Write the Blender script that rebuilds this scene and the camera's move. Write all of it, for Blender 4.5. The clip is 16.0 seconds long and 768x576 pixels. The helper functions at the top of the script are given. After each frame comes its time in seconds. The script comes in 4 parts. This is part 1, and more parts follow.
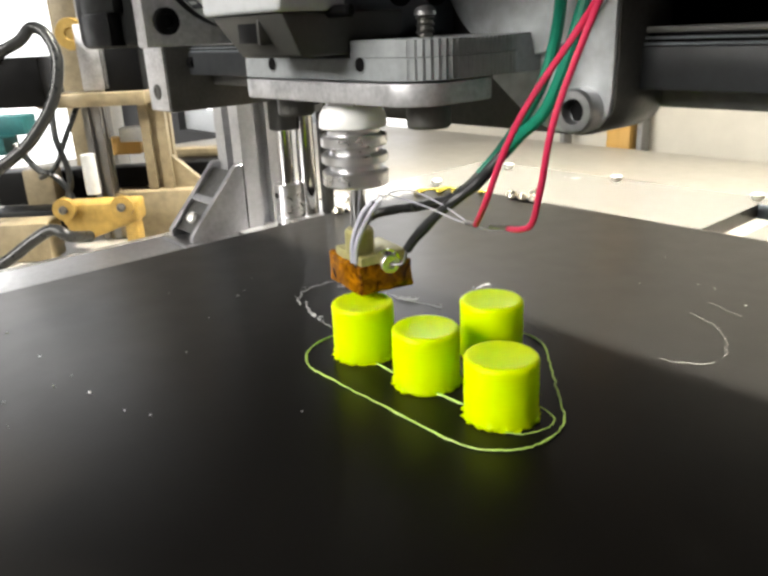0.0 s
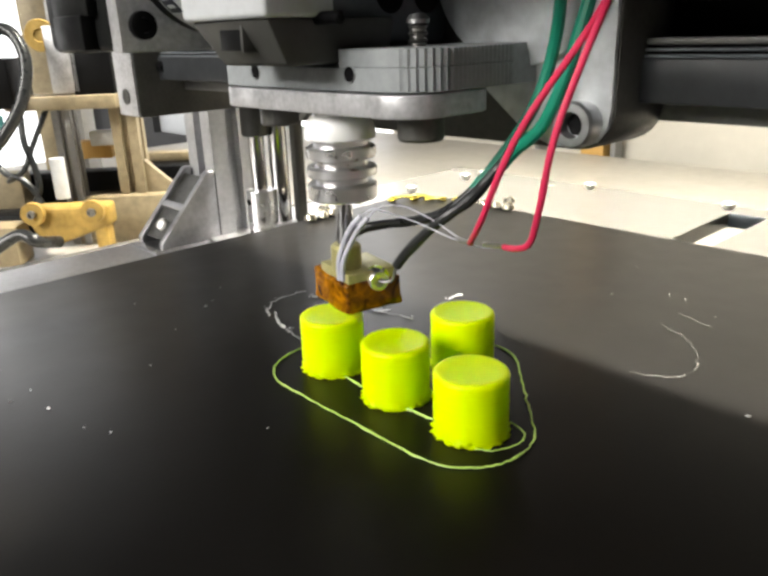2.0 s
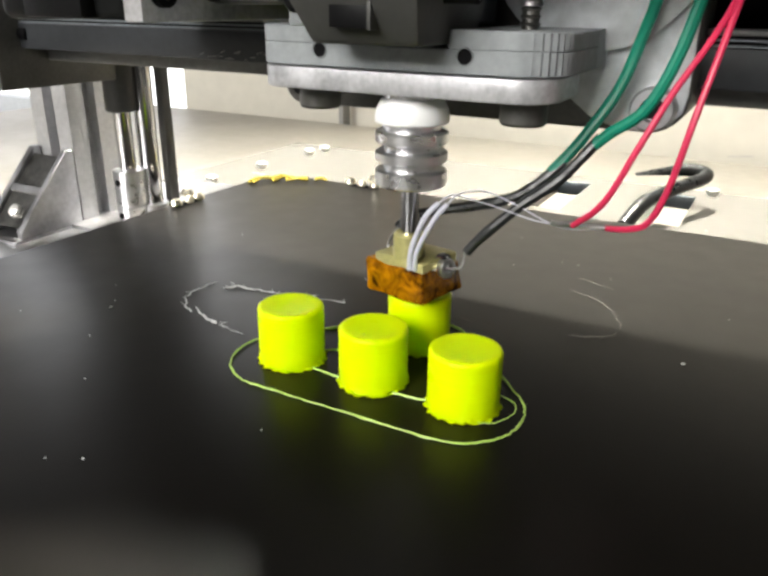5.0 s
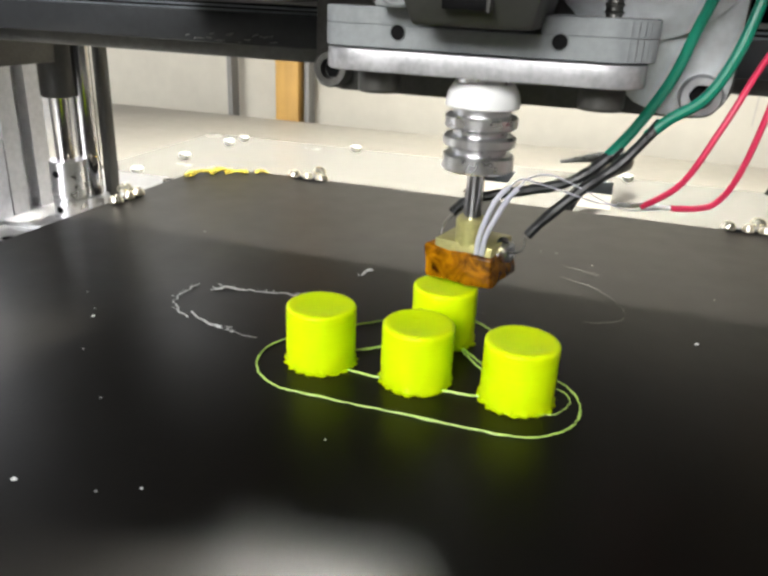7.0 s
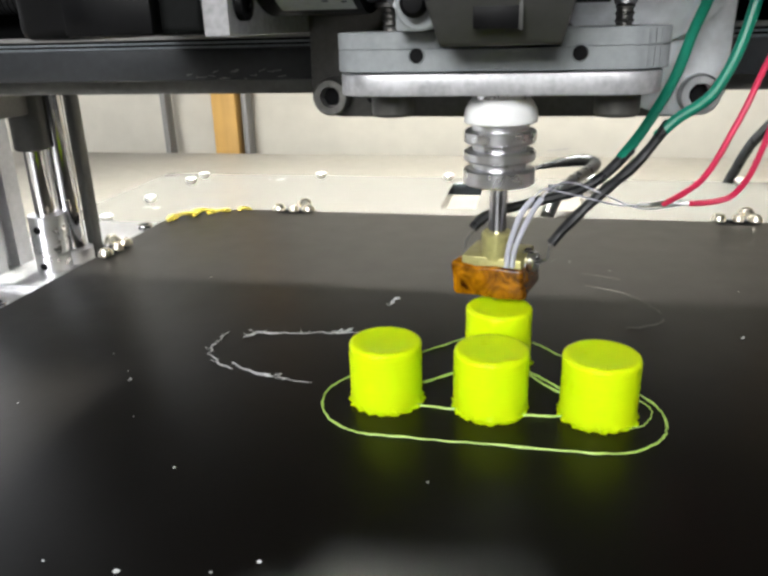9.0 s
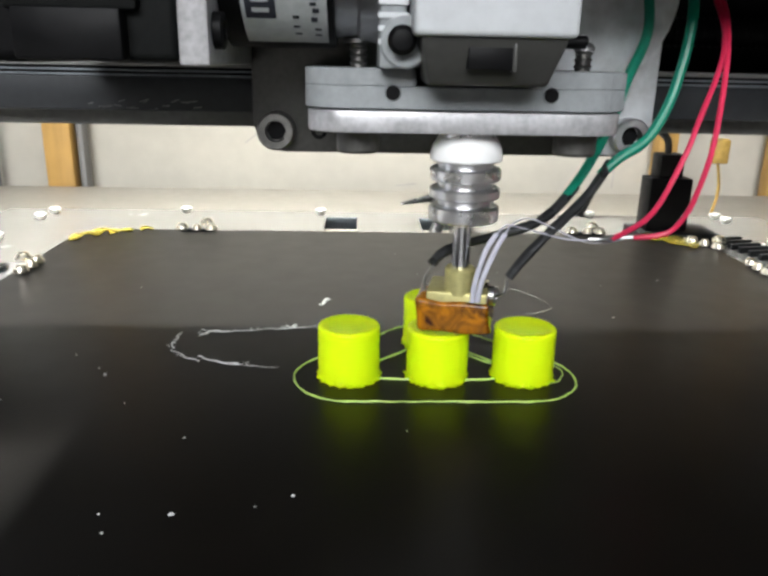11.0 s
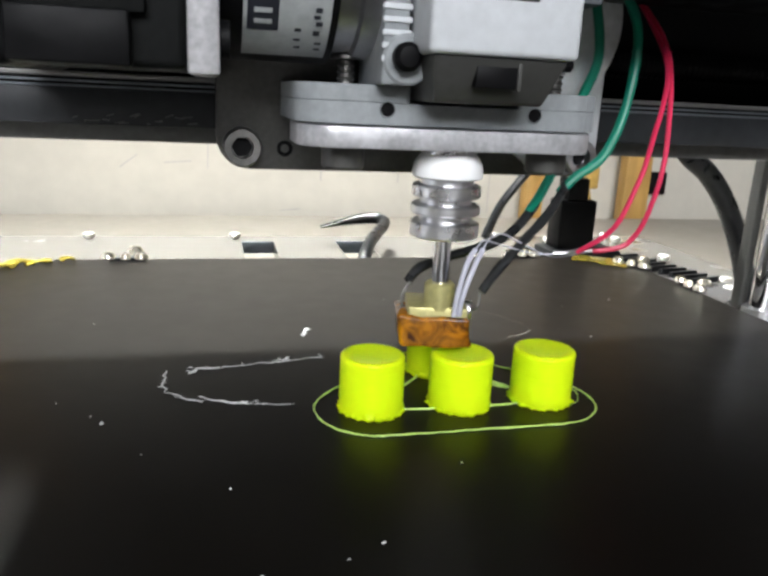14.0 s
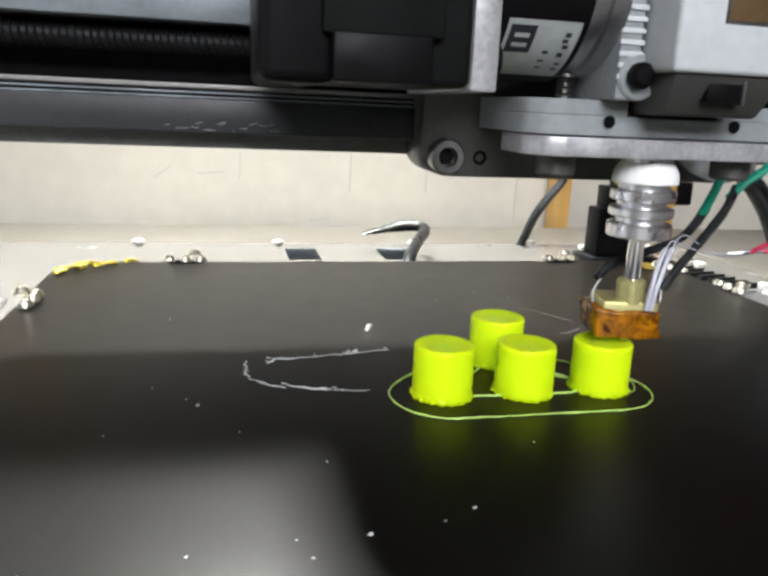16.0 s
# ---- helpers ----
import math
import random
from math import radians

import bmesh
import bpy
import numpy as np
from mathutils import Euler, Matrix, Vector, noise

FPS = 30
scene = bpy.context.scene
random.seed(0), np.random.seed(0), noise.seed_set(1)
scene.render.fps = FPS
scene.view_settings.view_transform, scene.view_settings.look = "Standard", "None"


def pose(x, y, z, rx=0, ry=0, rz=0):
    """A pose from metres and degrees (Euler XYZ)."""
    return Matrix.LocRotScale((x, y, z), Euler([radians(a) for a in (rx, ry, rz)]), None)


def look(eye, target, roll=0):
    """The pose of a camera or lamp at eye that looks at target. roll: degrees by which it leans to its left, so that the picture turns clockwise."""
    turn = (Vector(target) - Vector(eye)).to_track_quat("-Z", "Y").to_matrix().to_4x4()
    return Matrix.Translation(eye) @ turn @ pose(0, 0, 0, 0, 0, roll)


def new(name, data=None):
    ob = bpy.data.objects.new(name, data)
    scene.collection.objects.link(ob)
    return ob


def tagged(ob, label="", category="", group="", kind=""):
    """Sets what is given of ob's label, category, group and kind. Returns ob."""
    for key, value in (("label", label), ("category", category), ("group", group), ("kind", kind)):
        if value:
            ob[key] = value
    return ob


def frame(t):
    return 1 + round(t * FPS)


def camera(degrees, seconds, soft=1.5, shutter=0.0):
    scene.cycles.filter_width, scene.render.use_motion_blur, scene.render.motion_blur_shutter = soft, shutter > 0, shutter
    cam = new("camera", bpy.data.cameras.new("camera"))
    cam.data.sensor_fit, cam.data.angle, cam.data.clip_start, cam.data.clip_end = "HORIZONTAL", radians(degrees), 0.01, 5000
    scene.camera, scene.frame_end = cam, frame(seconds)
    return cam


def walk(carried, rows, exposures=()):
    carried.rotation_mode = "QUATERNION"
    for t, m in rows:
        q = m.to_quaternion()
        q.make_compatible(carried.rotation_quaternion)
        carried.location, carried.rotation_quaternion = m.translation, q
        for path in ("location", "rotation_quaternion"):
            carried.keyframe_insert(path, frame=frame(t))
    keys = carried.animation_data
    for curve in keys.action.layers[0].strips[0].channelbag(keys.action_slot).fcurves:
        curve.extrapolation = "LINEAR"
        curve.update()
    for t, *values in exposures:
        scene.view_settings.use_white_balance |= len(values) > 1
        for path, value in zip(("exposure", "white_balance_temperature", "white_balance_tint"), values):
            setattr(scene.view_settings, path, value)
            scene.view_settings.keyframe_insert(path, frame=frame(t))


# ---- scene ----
cam = camera(56.52, 16.0, soft=3.0)
PATH = [
    (0, (0.08525, -0.08622, 0.06167), (-0.05735, 0.03626, -0.00659), -2.68),
    (0.5, (0.08508, -0.08522, 0.06115), (-0.05722, 0.03809, -0.00627), -2.57),
    (1, (0.08493, -0.08428, 0.06135), (-0.05683, 0.03953, -0.00630), -2.30),
    (1.5, (0.08411, -0.08346, 0.06223), (-0.05492, 0.04340, -0.00542), -2.18),
    (2, (0.08423, -0.08344, 0.06229), (-0.05432, 0.04405, -0.00517), -1.95),
    (2.5, (0.08319, -0.08527, 0.06192), (-0.05352, 0.04444, -0.00508), -1.45),
    (3, (0.08294, -0.08783, 0.06252), (-0.05300, 0.04301, -0.00381), -1.33),
    (3.5, (0.07812, -0.09487, 0.06469), (-0.04631, 0.04599, -0.00369), -0.34),
    (4, (0.07092, -0.10136, 0.06469), (-0.03834, 0.05114, -0.00464), 0.82),
    (4.5, (0.06054, -0.10798, 0.06439), (-0.03552, 0.05179, -0.00804), 1.48),
    (4.7, (0.05899, -0.11003, 0.06413), (-0.03454, 0.05069, -0.00949), 1.02),
    (6.8, (0.02857, -0.12351, 0.06124), (-0.02678, 0.05351, -0.01359), 2.91),
    (7, (0.02666, -0.12626, 0.06121), (-0.02839, 0.05078, -0.01379), 2.66),
    (7.5, (0.01804, -0.13153, 0.06168), (-0.03446, 0.04648, -0.01285), 1.18),
    (8, (0.01430, -0.13041, 0.06035), (-0.03539, 0.04883, -0.01316), 0.58),
    (8.5, (0.00978, -0.12821, 0.06074), (-0.03584, 0.05263, -0.01148), -0.36),
    (9, (0.00495, -0.12977, 0.06146), (-0.03382, 0.05368, -0.00815), -1.55),
    (9.2, (0.00306, -0.12898, 0.06130), (-0.02799, 0.05669, -0.00624), -0.85),
    (11.3, (-0.01841, -0.12814, 0.06148), (-0.00732, 0.06248, 0.00195), 1.15),
    (11.5, (-0.01994, -0.12679, 0.06132), (-0.00534, 0.06404, 0.00324), 1.23),
    (12, (-0.02472, -0.12714, 0.06198), (-0.00062, 0.06352, 0.00661), 1.29),
    (12.5, (-0.03097, -0.12826, 0.06123), (0.00231, 0.06168, 0.00815), 1.65),
    (13, (-0.03522, -0.12783, 0.06083), (0.00436, 0.06098, 0.00809), 1.49),
    (13.5, (-0.04049, -0.12645, 0.06071), (0.00363, 0.06151, 0.00852), 1.86),
    (14, (-0.04730, -0.12519, 0.05885), (-0.00058, 0.06199, 0.00613), 2.84),
    (14.5, (-0.05148, -0.12863, 0.05878), (-0.00319, 0.05864, 0.00781), 3.04),
    (15, (-0.05306, -0.12807, 0.05894), (-0.00351, 0.05894, 0.00824), 2.62),
    (15.5, (-0.05496, -0.12892, 0.05846), (-0.00550, 0.05837, 0.00870), 2.85),
    (16, (-0.06053, -0.13055, 0.05746), (-0.01821, 0.05850, 0.00777), 2.62),
]
# seconds, head along x, bed along y (cm)
RUN = [
    (0, -2.192, -0.347),
    (0.5, -1.361, -0.005),
    (1, -2.298, 0.125),
    (1.5, -1.180, -0.230),
    (2, -1.677, -0.362),
    (2.5, -2.108, -0.145),
    (3, -2.156, 0.295),
    (3.5, -1.613, 0.402),
    (4, -1.349, -0.095),
    (4.5, -1.256, -0.304),
    (4.7, -0.900, -0.845),
    (5.2, 0.300, -1.450),
    (5.7, 0.300, -2.100),
    (6.2, -0.400, -1.750),
    (6.8, -0.076, -2.103),
    (7, 0.381, -1.950),
    (7.5, 0.399, -1.329),
    (8, -0.084, -1.163),
    (8.5, -0.353, -1.632),
    (9, -0.065, -2.177),
    (9.2, -0.076, -2.102),
    (9.6, -0.300, -1.400),
    (10.1, 0.100, -0.300),
    (10.6, 0.450, 0.200),
    (11, 0.300, 0.500),
    (11.3, 0.000, 0.424),
    (11.5, -0.028, 0.228),
    (12, -0.426, 0.515),
    (12.5, 0.186, 0.545),
    (13, 0.457, -0.151),
    (13.5, 0.022, -0.419),
    (14, -0.515, -0.139),
    (14.5, 2.232, -0.505),
    (15, 1.814, 0.130),
    (15.5, 1.610, -0.796),
    (16, 2.147, 0.119),
]
EXPOSURE = -0.12
walk(cam, [(t, look(eye, aim, roll)) for t, eye, aim, roll in PATH], [(0, EXPOSURE, 6750, 10), (4.5, EXPOSURE, 6650, 10), (8, EXPOSURE - 0.18, 6350, 10), (16, EXPOSURE - 0.25, 6100, 12)])

# ---- light: unseen lamp above, added front fill, window at the left ----
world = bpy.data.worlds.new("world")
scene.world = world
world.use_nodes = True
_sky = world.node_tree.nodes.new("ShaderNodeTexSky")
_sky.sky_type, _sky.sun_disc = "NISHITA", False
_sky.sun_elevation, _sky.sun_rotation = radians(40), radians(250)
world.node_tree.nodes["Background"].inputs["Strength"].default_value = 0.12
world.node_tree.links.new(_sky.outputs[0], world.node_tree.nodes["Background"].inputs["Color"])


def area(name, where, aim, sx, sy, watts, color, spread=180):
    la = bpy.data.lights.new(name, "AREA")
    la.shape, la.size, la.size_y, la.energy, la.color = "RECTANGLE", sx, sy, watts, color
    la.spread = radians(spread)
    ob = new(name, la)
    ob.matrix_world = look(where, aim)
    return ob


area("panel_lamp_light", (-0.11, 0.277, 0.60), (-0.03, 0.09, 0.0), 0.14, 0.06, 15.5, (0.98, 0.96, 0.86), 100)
# added fill from behind the camera, brightens fronts and cylinder tops
area("front_fill_light", (-0.35, -2.12, 1.12), (0.0, 0.0, 0.03), 1.5, 0.9, 94.0, (1.0, 0.99, 0.95))
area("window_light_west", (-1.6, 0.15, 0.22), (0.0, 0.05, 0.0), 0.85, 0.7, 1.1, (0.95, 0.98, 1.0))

# ---- materials ----
MATS = {}


def mat(name, color, rough=0.5, metal=0.0, vary=0.12, grain=400.0, bump=0.05, stain=60.0, transmission=0.0, ior=1.45, coat=0.0, aniso=None, spec=0.5, wear=1.0):
    m = bpy.data.materials.new(name)
    m.use_nodes = True
    nt = m.node_tree
    b = nt.nodes["Principled BSDF"]
    tc = nt.nodes.new("ShaderNodeTexCoord")
    n1 = nt.nodes.new("ShaderNodeTexNoise")
    n1.inputs["Scale"].default_value, n1.inputs["Detail"].default_value = grain, 4
    n2 = nt.nodes.new("ShaderNodeTexNoise")
    n2.inputs["Scale"].default_value, n2.inputs["Detail"].default_value = stain, 5
    src = tc.outputs["Object"]
    if aniso:
        mp = nt.nodes.new("ShaderNodeMapping")
        mp.inputs["Scale"].default_value = aniso
        nt.links.new(src, mp.inputs["Vector"])
        src = mp.outputs["Vector"]
    nt.links.new(src, n1.inputs["Vector"])
    nt.links.new(tc.outputs["Object"], n2.inputs["Vector"])
    mix = nt.nodes.new("ShaderNodeMath")
    mix.operation = "ADD"
    nt.links.new(n1.outputs["Fac"], mix.inputs[0])
    nt.links.new(n2.outputs["Fac"], mix.inputs[1])
    ramp = nt.nodes.new("ShaderNodeMapRange")
    ramp.inputs["From Min"].default_value, ramp.inputs["From Max"].default_value = 0.7, 1.3
    ramp.inputs["To Min"].default_value, ramp.inputs["To Max"].default_value = 1 - vary, 1 + vary
    nt.links.new(mix.outputs[0], ramp.inputs["Value"])
    mul = nt.nodes.new("ShaderNodeMix")
    mul.data_type, mul.blend_type = "RGBA", "MULTIPLY"
    mul.inputs[0].default_value = 1.0
    mul.inputs[6].default_value = (*color, 1)
    nt.links.new(ramp.outputs[0], mul.inputs[7])
    nt.links.new(mul.outputs[2], b.inputs["Base Color"])
    rr = nt.nodes.new("ShaderNodeMapRange")
    rr.inputs["From Min"].default_value, rr.inputs["From Max"].default_value = 0.3, 0.7
    rr.inputs["To Min"].default_value, rr.inputs["To Max"].default_value = max(rough * (1 - 0.2 * wear), 0.02), min(rough * (1 + 0.25 * wear), 1)
    nt.links.new(n2.outputs["Fac"], rr.inputs["Value"])
    nt.links.new(rr.outputs[0], b.inputs["Roughness"])
    if bump:
        bp = nt.nodes.new("ShaderNodeBump")
        bp.inputs["Strength"].default_value, bp.inputs["Distance"].default_value = bump, 0.0004
        nt.links.new(n1.outputs["Fac"], bp.inputs["Height"])
        nt.links.new(bp.outputs[0], b.inputs["Normal"])
    b.inputs["Metallic"].default_value = metal
    b.inputs["IOR"].default_value = ior
    b.inputs["Specular IOR Level"].default_value = spec
    b.inputs["Transmission Weight"].default_value = transmission
    b.inputs["Coat Weight"].default_value = coat
    MATS[name] = m
    return m
# darkened copy of pale_string, offsets the lamp where it lights the strings


BED = mat("bed_black", (0.0046, 0.0038, 0.0031), 0.36, vary=0.12, grain=900, bump=0.02, stain=120, spec=0.24, wear=0.2)
NEON = mat("neon_plastic", (0.71, 1.0, 0.002), 0.33, vary=0.03, grain=600, bump=0.2, stain=150, aniso=(0.15, 0.15, 6.0), spec=0.14)
_b = NEON.node_tree.nodes["Principled BSDF"]
_b.inputs["Subsurface Weight"].default_value = 0.6
_b.inputs["Subsurface Radius"].default_value = (1.0, 1.0, 0.1)
_b.inputs["Subsurface Scale"].default_value = 0.005
NEON_THIN = mat("neon_filament", (0.5, 0.72, 0.17), 0.4, vary=0.1, grain=900, stain=400)
STRING = mat("pale_string", (0.6, 0.61, 0.61), 0.4, vary=0.25, grain=900, stain=300)
DIM_STRING = mat("dimmed_string", (0.13, 0.125, 0.11), 0.5, vary=0.25, grain=900, stain=300)
ALU = mat("aluminium", (0.5, 0.5, 0.515), 0.36, 1.0, vary=0.15, grain=500, stain=150, bump=0.08)
ALU_SATIN = mat("satin_aluminium_plate", (0.47, 0.47, 0.485), 0.45, 0.5, vary=0.22, grain=900, stain=220, bump=0.1)
ALU_BRIGHT = mat("turned_aluminium", (0.78, 0.78, 0.8), 0.3, 1.0, vary=0.08, grain=800, stain=300, aniso=(0.2, 0.2, 6))
STEEL = mat("steel", (0.22, 0.215, 0.205), 0.36, 1.0, vary=0.2, grain=700, stain=250)
CHROME = mat("chrome_rod", (0.75, 0.75, 0.76), 0.1, 1.0, vary=0.06, grain=300, stain=80)
GREY_PRINT = mat("grey_plastic", (0.25, 0.265, 0.275), 0.5, vary=0.14, grain=700, stain=160, bump=0.12)
CARR = mat("grey_anodised", (0.08, 0.078, 0.073), 0.42, 0.3, vary=0.2, grain=900, stain=140)
BODY = mat("blue_grey_metal", (0.11, 0.12, 0.135), 0.45, 0.2, vary=0.15, grain=700, stain=140)
CARR_FACE = mat("scuffed_grey_face", (0.56, 0.58, 0.6), 0.42, 0.25, vary=0.25, grain=260, stain=120)
RAIL = mat("blue_black_rail", (0.026, 0.028, 0.031), 0.42, vary=0.2, grain=500, stain=60, spec=0.35)
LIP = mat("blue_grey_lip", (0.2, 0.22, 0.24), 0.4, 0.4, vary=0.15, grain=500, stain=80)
DARK = mat("dark_anodised", (0.008, 0.0085, 0.0095), 0.5, vary=0.25, grain=700, stain=90, spec=0.25)
BLACK = mat("black_plastic", (0.004, 0.004, 0.0045), 0.45, vary=0.2, grain=900, stain=180, spec=0.12)
BRIGHTWHITE = mat("white_collar", (0.88, 0.88, 0.88), 0.35, vary=0.03)
FLANGE = mat("dull_grey_metal", (0.13, 0.13, 0.125), 0.5, 0.3, vary=0.2, grain=500, stain=120)
UPRIGHT = mat("satin_profile", (0.42, 0.42, 0.43), 0.38, 0.45, vary=0.12, grain=500, stain=100)
MOTOR = mat("motor_black", (0.006, 0.0065, 0.0065), 0.5, vary=0.25, grain=800, stain=150, spec=0.12)
WHITE = mat("white_plastic", (0.5, 0.52, 0.54), 0.45, vary=0.08, grain=500, stain=120)
DARKGREY = mat("dark_grey_plastic", (0.045, 0.045, 0.042), 0.5, vary=0.15, grain=700, stain=150)
LABELW = mat("label_paper", (0.36, 0.38, 0.38), 0.35, vary=0.12, grain=700, stain=250)
INK = mat("ink", (0.02, 0.022, 0.03), 0.5, vary=0.1)
BRASS = mat("olive_brass", (0.5, 0.46, 0.2), 0.4, 0.55, vary=0.15, grain=900, stain=400)
KAPTON = mat("amber_tape", (0.42, 0.15, 0.008), 0.2, vary=0.55, grain=350, stain=300, bump=0.25, coat=0.25, spec=0.25)
YELLOW_TAPE = mat("yellow_tape", (0.85, 0.66, 0.1), 0.2, 0.75, vary=0.4, grain=600, stain=300, bump=0.4, coat=0.8)
GREEN = mat("green_wire", (0.005, 0.2, 0.125), 0.35, vary=0.1, grain=500)
RED = mat("red_wire", (0.6, 0.025, 0.085), 0.35, vary=0.1, grain=500)
SLEEVE = mat("black_sleeve", (0.015, 0.016, 0.017), 0.3, vary=0.25, grain=500, stain=300, bump=0.3)
LILAC = mat("pale_wire", (0.5, 0.5, 0.58), 0.35, vary=0.1, grain=500)
ACRYL = mat("frosted_acrylic", (0.15, 0.143, 0.13), 0.22, vary=0.02, grain=150, stain=30, bump=0.0, spec=0.3)
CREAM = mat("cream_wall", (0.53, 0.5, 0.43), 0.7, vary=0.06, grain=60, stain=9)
# unseen room surfaces: dimness is put into their colour for dark bed reflections
WALLW = mat("darkened_wall", (0.045, 0.045, 0.047), 0.8, vary=0.05, grain=40, stain=5)
CEIL = mat("darkened_ceiling", (0.05, 0.05, 0.05), 0.9, vary=0.05, grain=40, stain=5)
WOOD = mat("pale_wood", (0.46, 0.27, 0.075), 0.5, vary=0.2, grain=120, stain=30, aniso=(1, 1, 0.08))
CREAM_METAL = mat("cream_extrusion", (0.26, 0.21, 0.13), 0.45, vary=0.25, grain=200, stain=40)
YBRACKET = mat("yellow_plastic", (0.36, 0.23, 0.055), 0.45, vary=0.25, grain=300, stain=80)
TABLE = mat("table_top", (0.36, 0.335, 0.29), 0.5, vary=0.08, grain=120, stain=20)
TEAL = mat("teal_plastic", (0.02, 0.13, 0.14), 0.5, vary=0.2)
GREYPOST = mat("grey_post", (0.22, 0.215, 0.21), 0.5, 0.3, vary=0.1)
OLIVE_TAPE = mat("olive_tape", (0.09, 0.07, 0.008), 0.15, vary=0.3, grain=300, stain=200, coat=0.5)
BROWN = mat("brown_window", (0.1, 0.062, 0.03), 0.25, vary=0.2)
PENCIL = mat("pencil", (0.455, 0.43, 0.4), 0.8, vary=0.1)
FLOORM = mat("floor_vinyl", (0.3, 0.28, 0.25), 0.6, vary=0.15, grain=30, stain=4)
SCREW = mat("bright_nickel", (0.95, 0.94, 0.9), 0.35, 0.6, vary=0.05, grain=500)
SLOT_EDGE = mat("acrylic_cut_edge", (0.3, 0.34, 0.38), 0.3, vary=0.08, grain=200)
GOLD = mat("nickel_clip", (0.92, 0.86, 0.72), 0.28, 1.0, vary=0.1, grain=600)
# amber film: brown to honey colour in crumples
_nt = KAPTON.node_tree
_ramp = _nt.nodes.new("ShaderNodeValToRGB")
_ramp.color_ramp.elements[0].position, _ramp.color_ramp.elements[0].color = 0.36, (0.035, 0.007, 0.0006, 1)
_ramp.color_ramp.elements[1].position, _ramp.color_ramp.elements[1].color = 0.68, (0.42, 0.16, 0.002, 1)
_wave = _nt.nodes.new("ShaderNodeTexNoise")
_wave.inputs["Scale"].default_value, _wave.inputs["Detail"].default_value, _wave.inputs["Distortion"].default_value = 230, 3, 1.5
_nt.links.new(_nt.nodes["Texture Coordinate"].outputs["Object"], _wave.inputs["Vector"])
_nt.links.new(_wave.outputs["Fac"], _ramp.inputs[0])
_nt.links.new(_ramp.outputs[0], _nt.nodes["Principled BSDF"].inputs["Base Color"])
GLOW = bpy.data.materials.new("panel_glow")
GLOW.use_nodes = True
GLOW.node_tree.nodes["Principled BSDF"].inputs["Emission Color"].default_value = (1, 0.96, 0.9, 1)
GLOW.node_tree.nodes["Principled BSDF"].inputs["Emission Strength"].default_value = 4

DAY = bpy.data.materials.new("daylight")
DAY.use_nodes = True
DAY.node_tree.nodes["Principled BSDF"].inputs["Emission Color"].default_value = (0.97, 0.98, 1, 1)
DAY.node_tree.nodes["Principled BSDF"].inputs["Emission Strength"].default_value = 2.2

# ---- building helpers: all lengths below in centimetres ----
CM = 0.01


def link_mesh(name, bm, material, smooth=True):
    bmesh.ops.scale(bm, vec=(CM, CM, CM), verts=bm.verts)
    bmesh.ops.recalc_face_normals(bm, faces=bm.faces)
    me = bpy.data.meshes.new(name)
    bm.to_mesh(me)
    bm.free()
    if smooth:
        me.polygons.foreach_set("use_smooth", [True] * len(me.polygons))
        me.set_sharp_from_angle(angle=radians(35))
    me.materials.append(material)
    return new(name, me)


def part(name, bm, material, parent=None, label="", smooth=True):
    ob = link_mesh(name, bm, material, smooth)
    if parent is not None:
        ob.parent = parent
    if label:
        ob["label"] = label
    return ob


def thing(name, label, category, group="", kind=""):
    return tagged(new(name), label, category, group, kind)


def box(x0, x1, y0, y1, z0, z1, bevel=0.03, seg=2):
    bm = bmesh.new()
    bmesh.ops.create_cube(bm, size=1)
    for v in bm.verts:
        v.co = Vector((x0 + (v.co.x + 0.5) * (x1 - x0), y0 + (v.co.y + 0.5) * (y1 - y0), z0 + (v.co.z + 0.5) * (z1 - z0)))
    if bevel:
        bmesh.ops.bevel(bm, geom=list(bm.edges), offset=bevel, segments=seg, affect="EDGES", profile=0.5)
    return bm


def join(*parts):
    bm = bmesh.new()
    for p in parts:
        me = bpy.data.meshes.new("tmp")
        p.to_mesh(me)
        p.free()
        bm.from_mesh(me)
        bpy.data.meshes.remove(me)
    return bm


def moved(bm, m):
    bmesh.ops.transform(bm, matrix=m, verts=bm.verts)
    return bm


def outline(pts, z0, z1, bevel=0.03, seg=2):
    """A flat plate from an outline in x and y."""
    bm = bmesh.new()
    f = bm.faces.new([bm.verts.new((x, y, z0)) for x, y in pts])
    up = bmesh.ops.extrude_face_region(bm, geom=[f])["geom"]
    for v in up:
        if isinstance(v, bmesh.types.BMVert):
            v.co.z = z1
    if bevel:
        rim = [e for e in bm.edges if abs(e.verts[0].co.z - e.verts[1].co.z) < 1e-6]
        bmesh.ops.bevel(bm, geom=rim, offset=bevel, segments=seg, affect="EDGES", profile=0.5)
    return bm


def rounded(x0, x1, y0, y1, r, n=6):
    """Outline of a rectangle with corner radii r = (front left, front right, back right, back left)."""
    pts = []
    for (cx, cy, a), q in zip(((x0, y0, 180), (x1, y0, 270), (x1, y1, 0), (x0, y1, 90)), r):
        ox = cx + (q if cx == x0 else -q)
        oy = cy + (q if cy == y0 else -q)
        for k in range(n + 1):
            b = radians(a + 90 * k / n)
            pts.append((ox + q * math.cos(b), oy + q * math.sin(b)))
    return pts


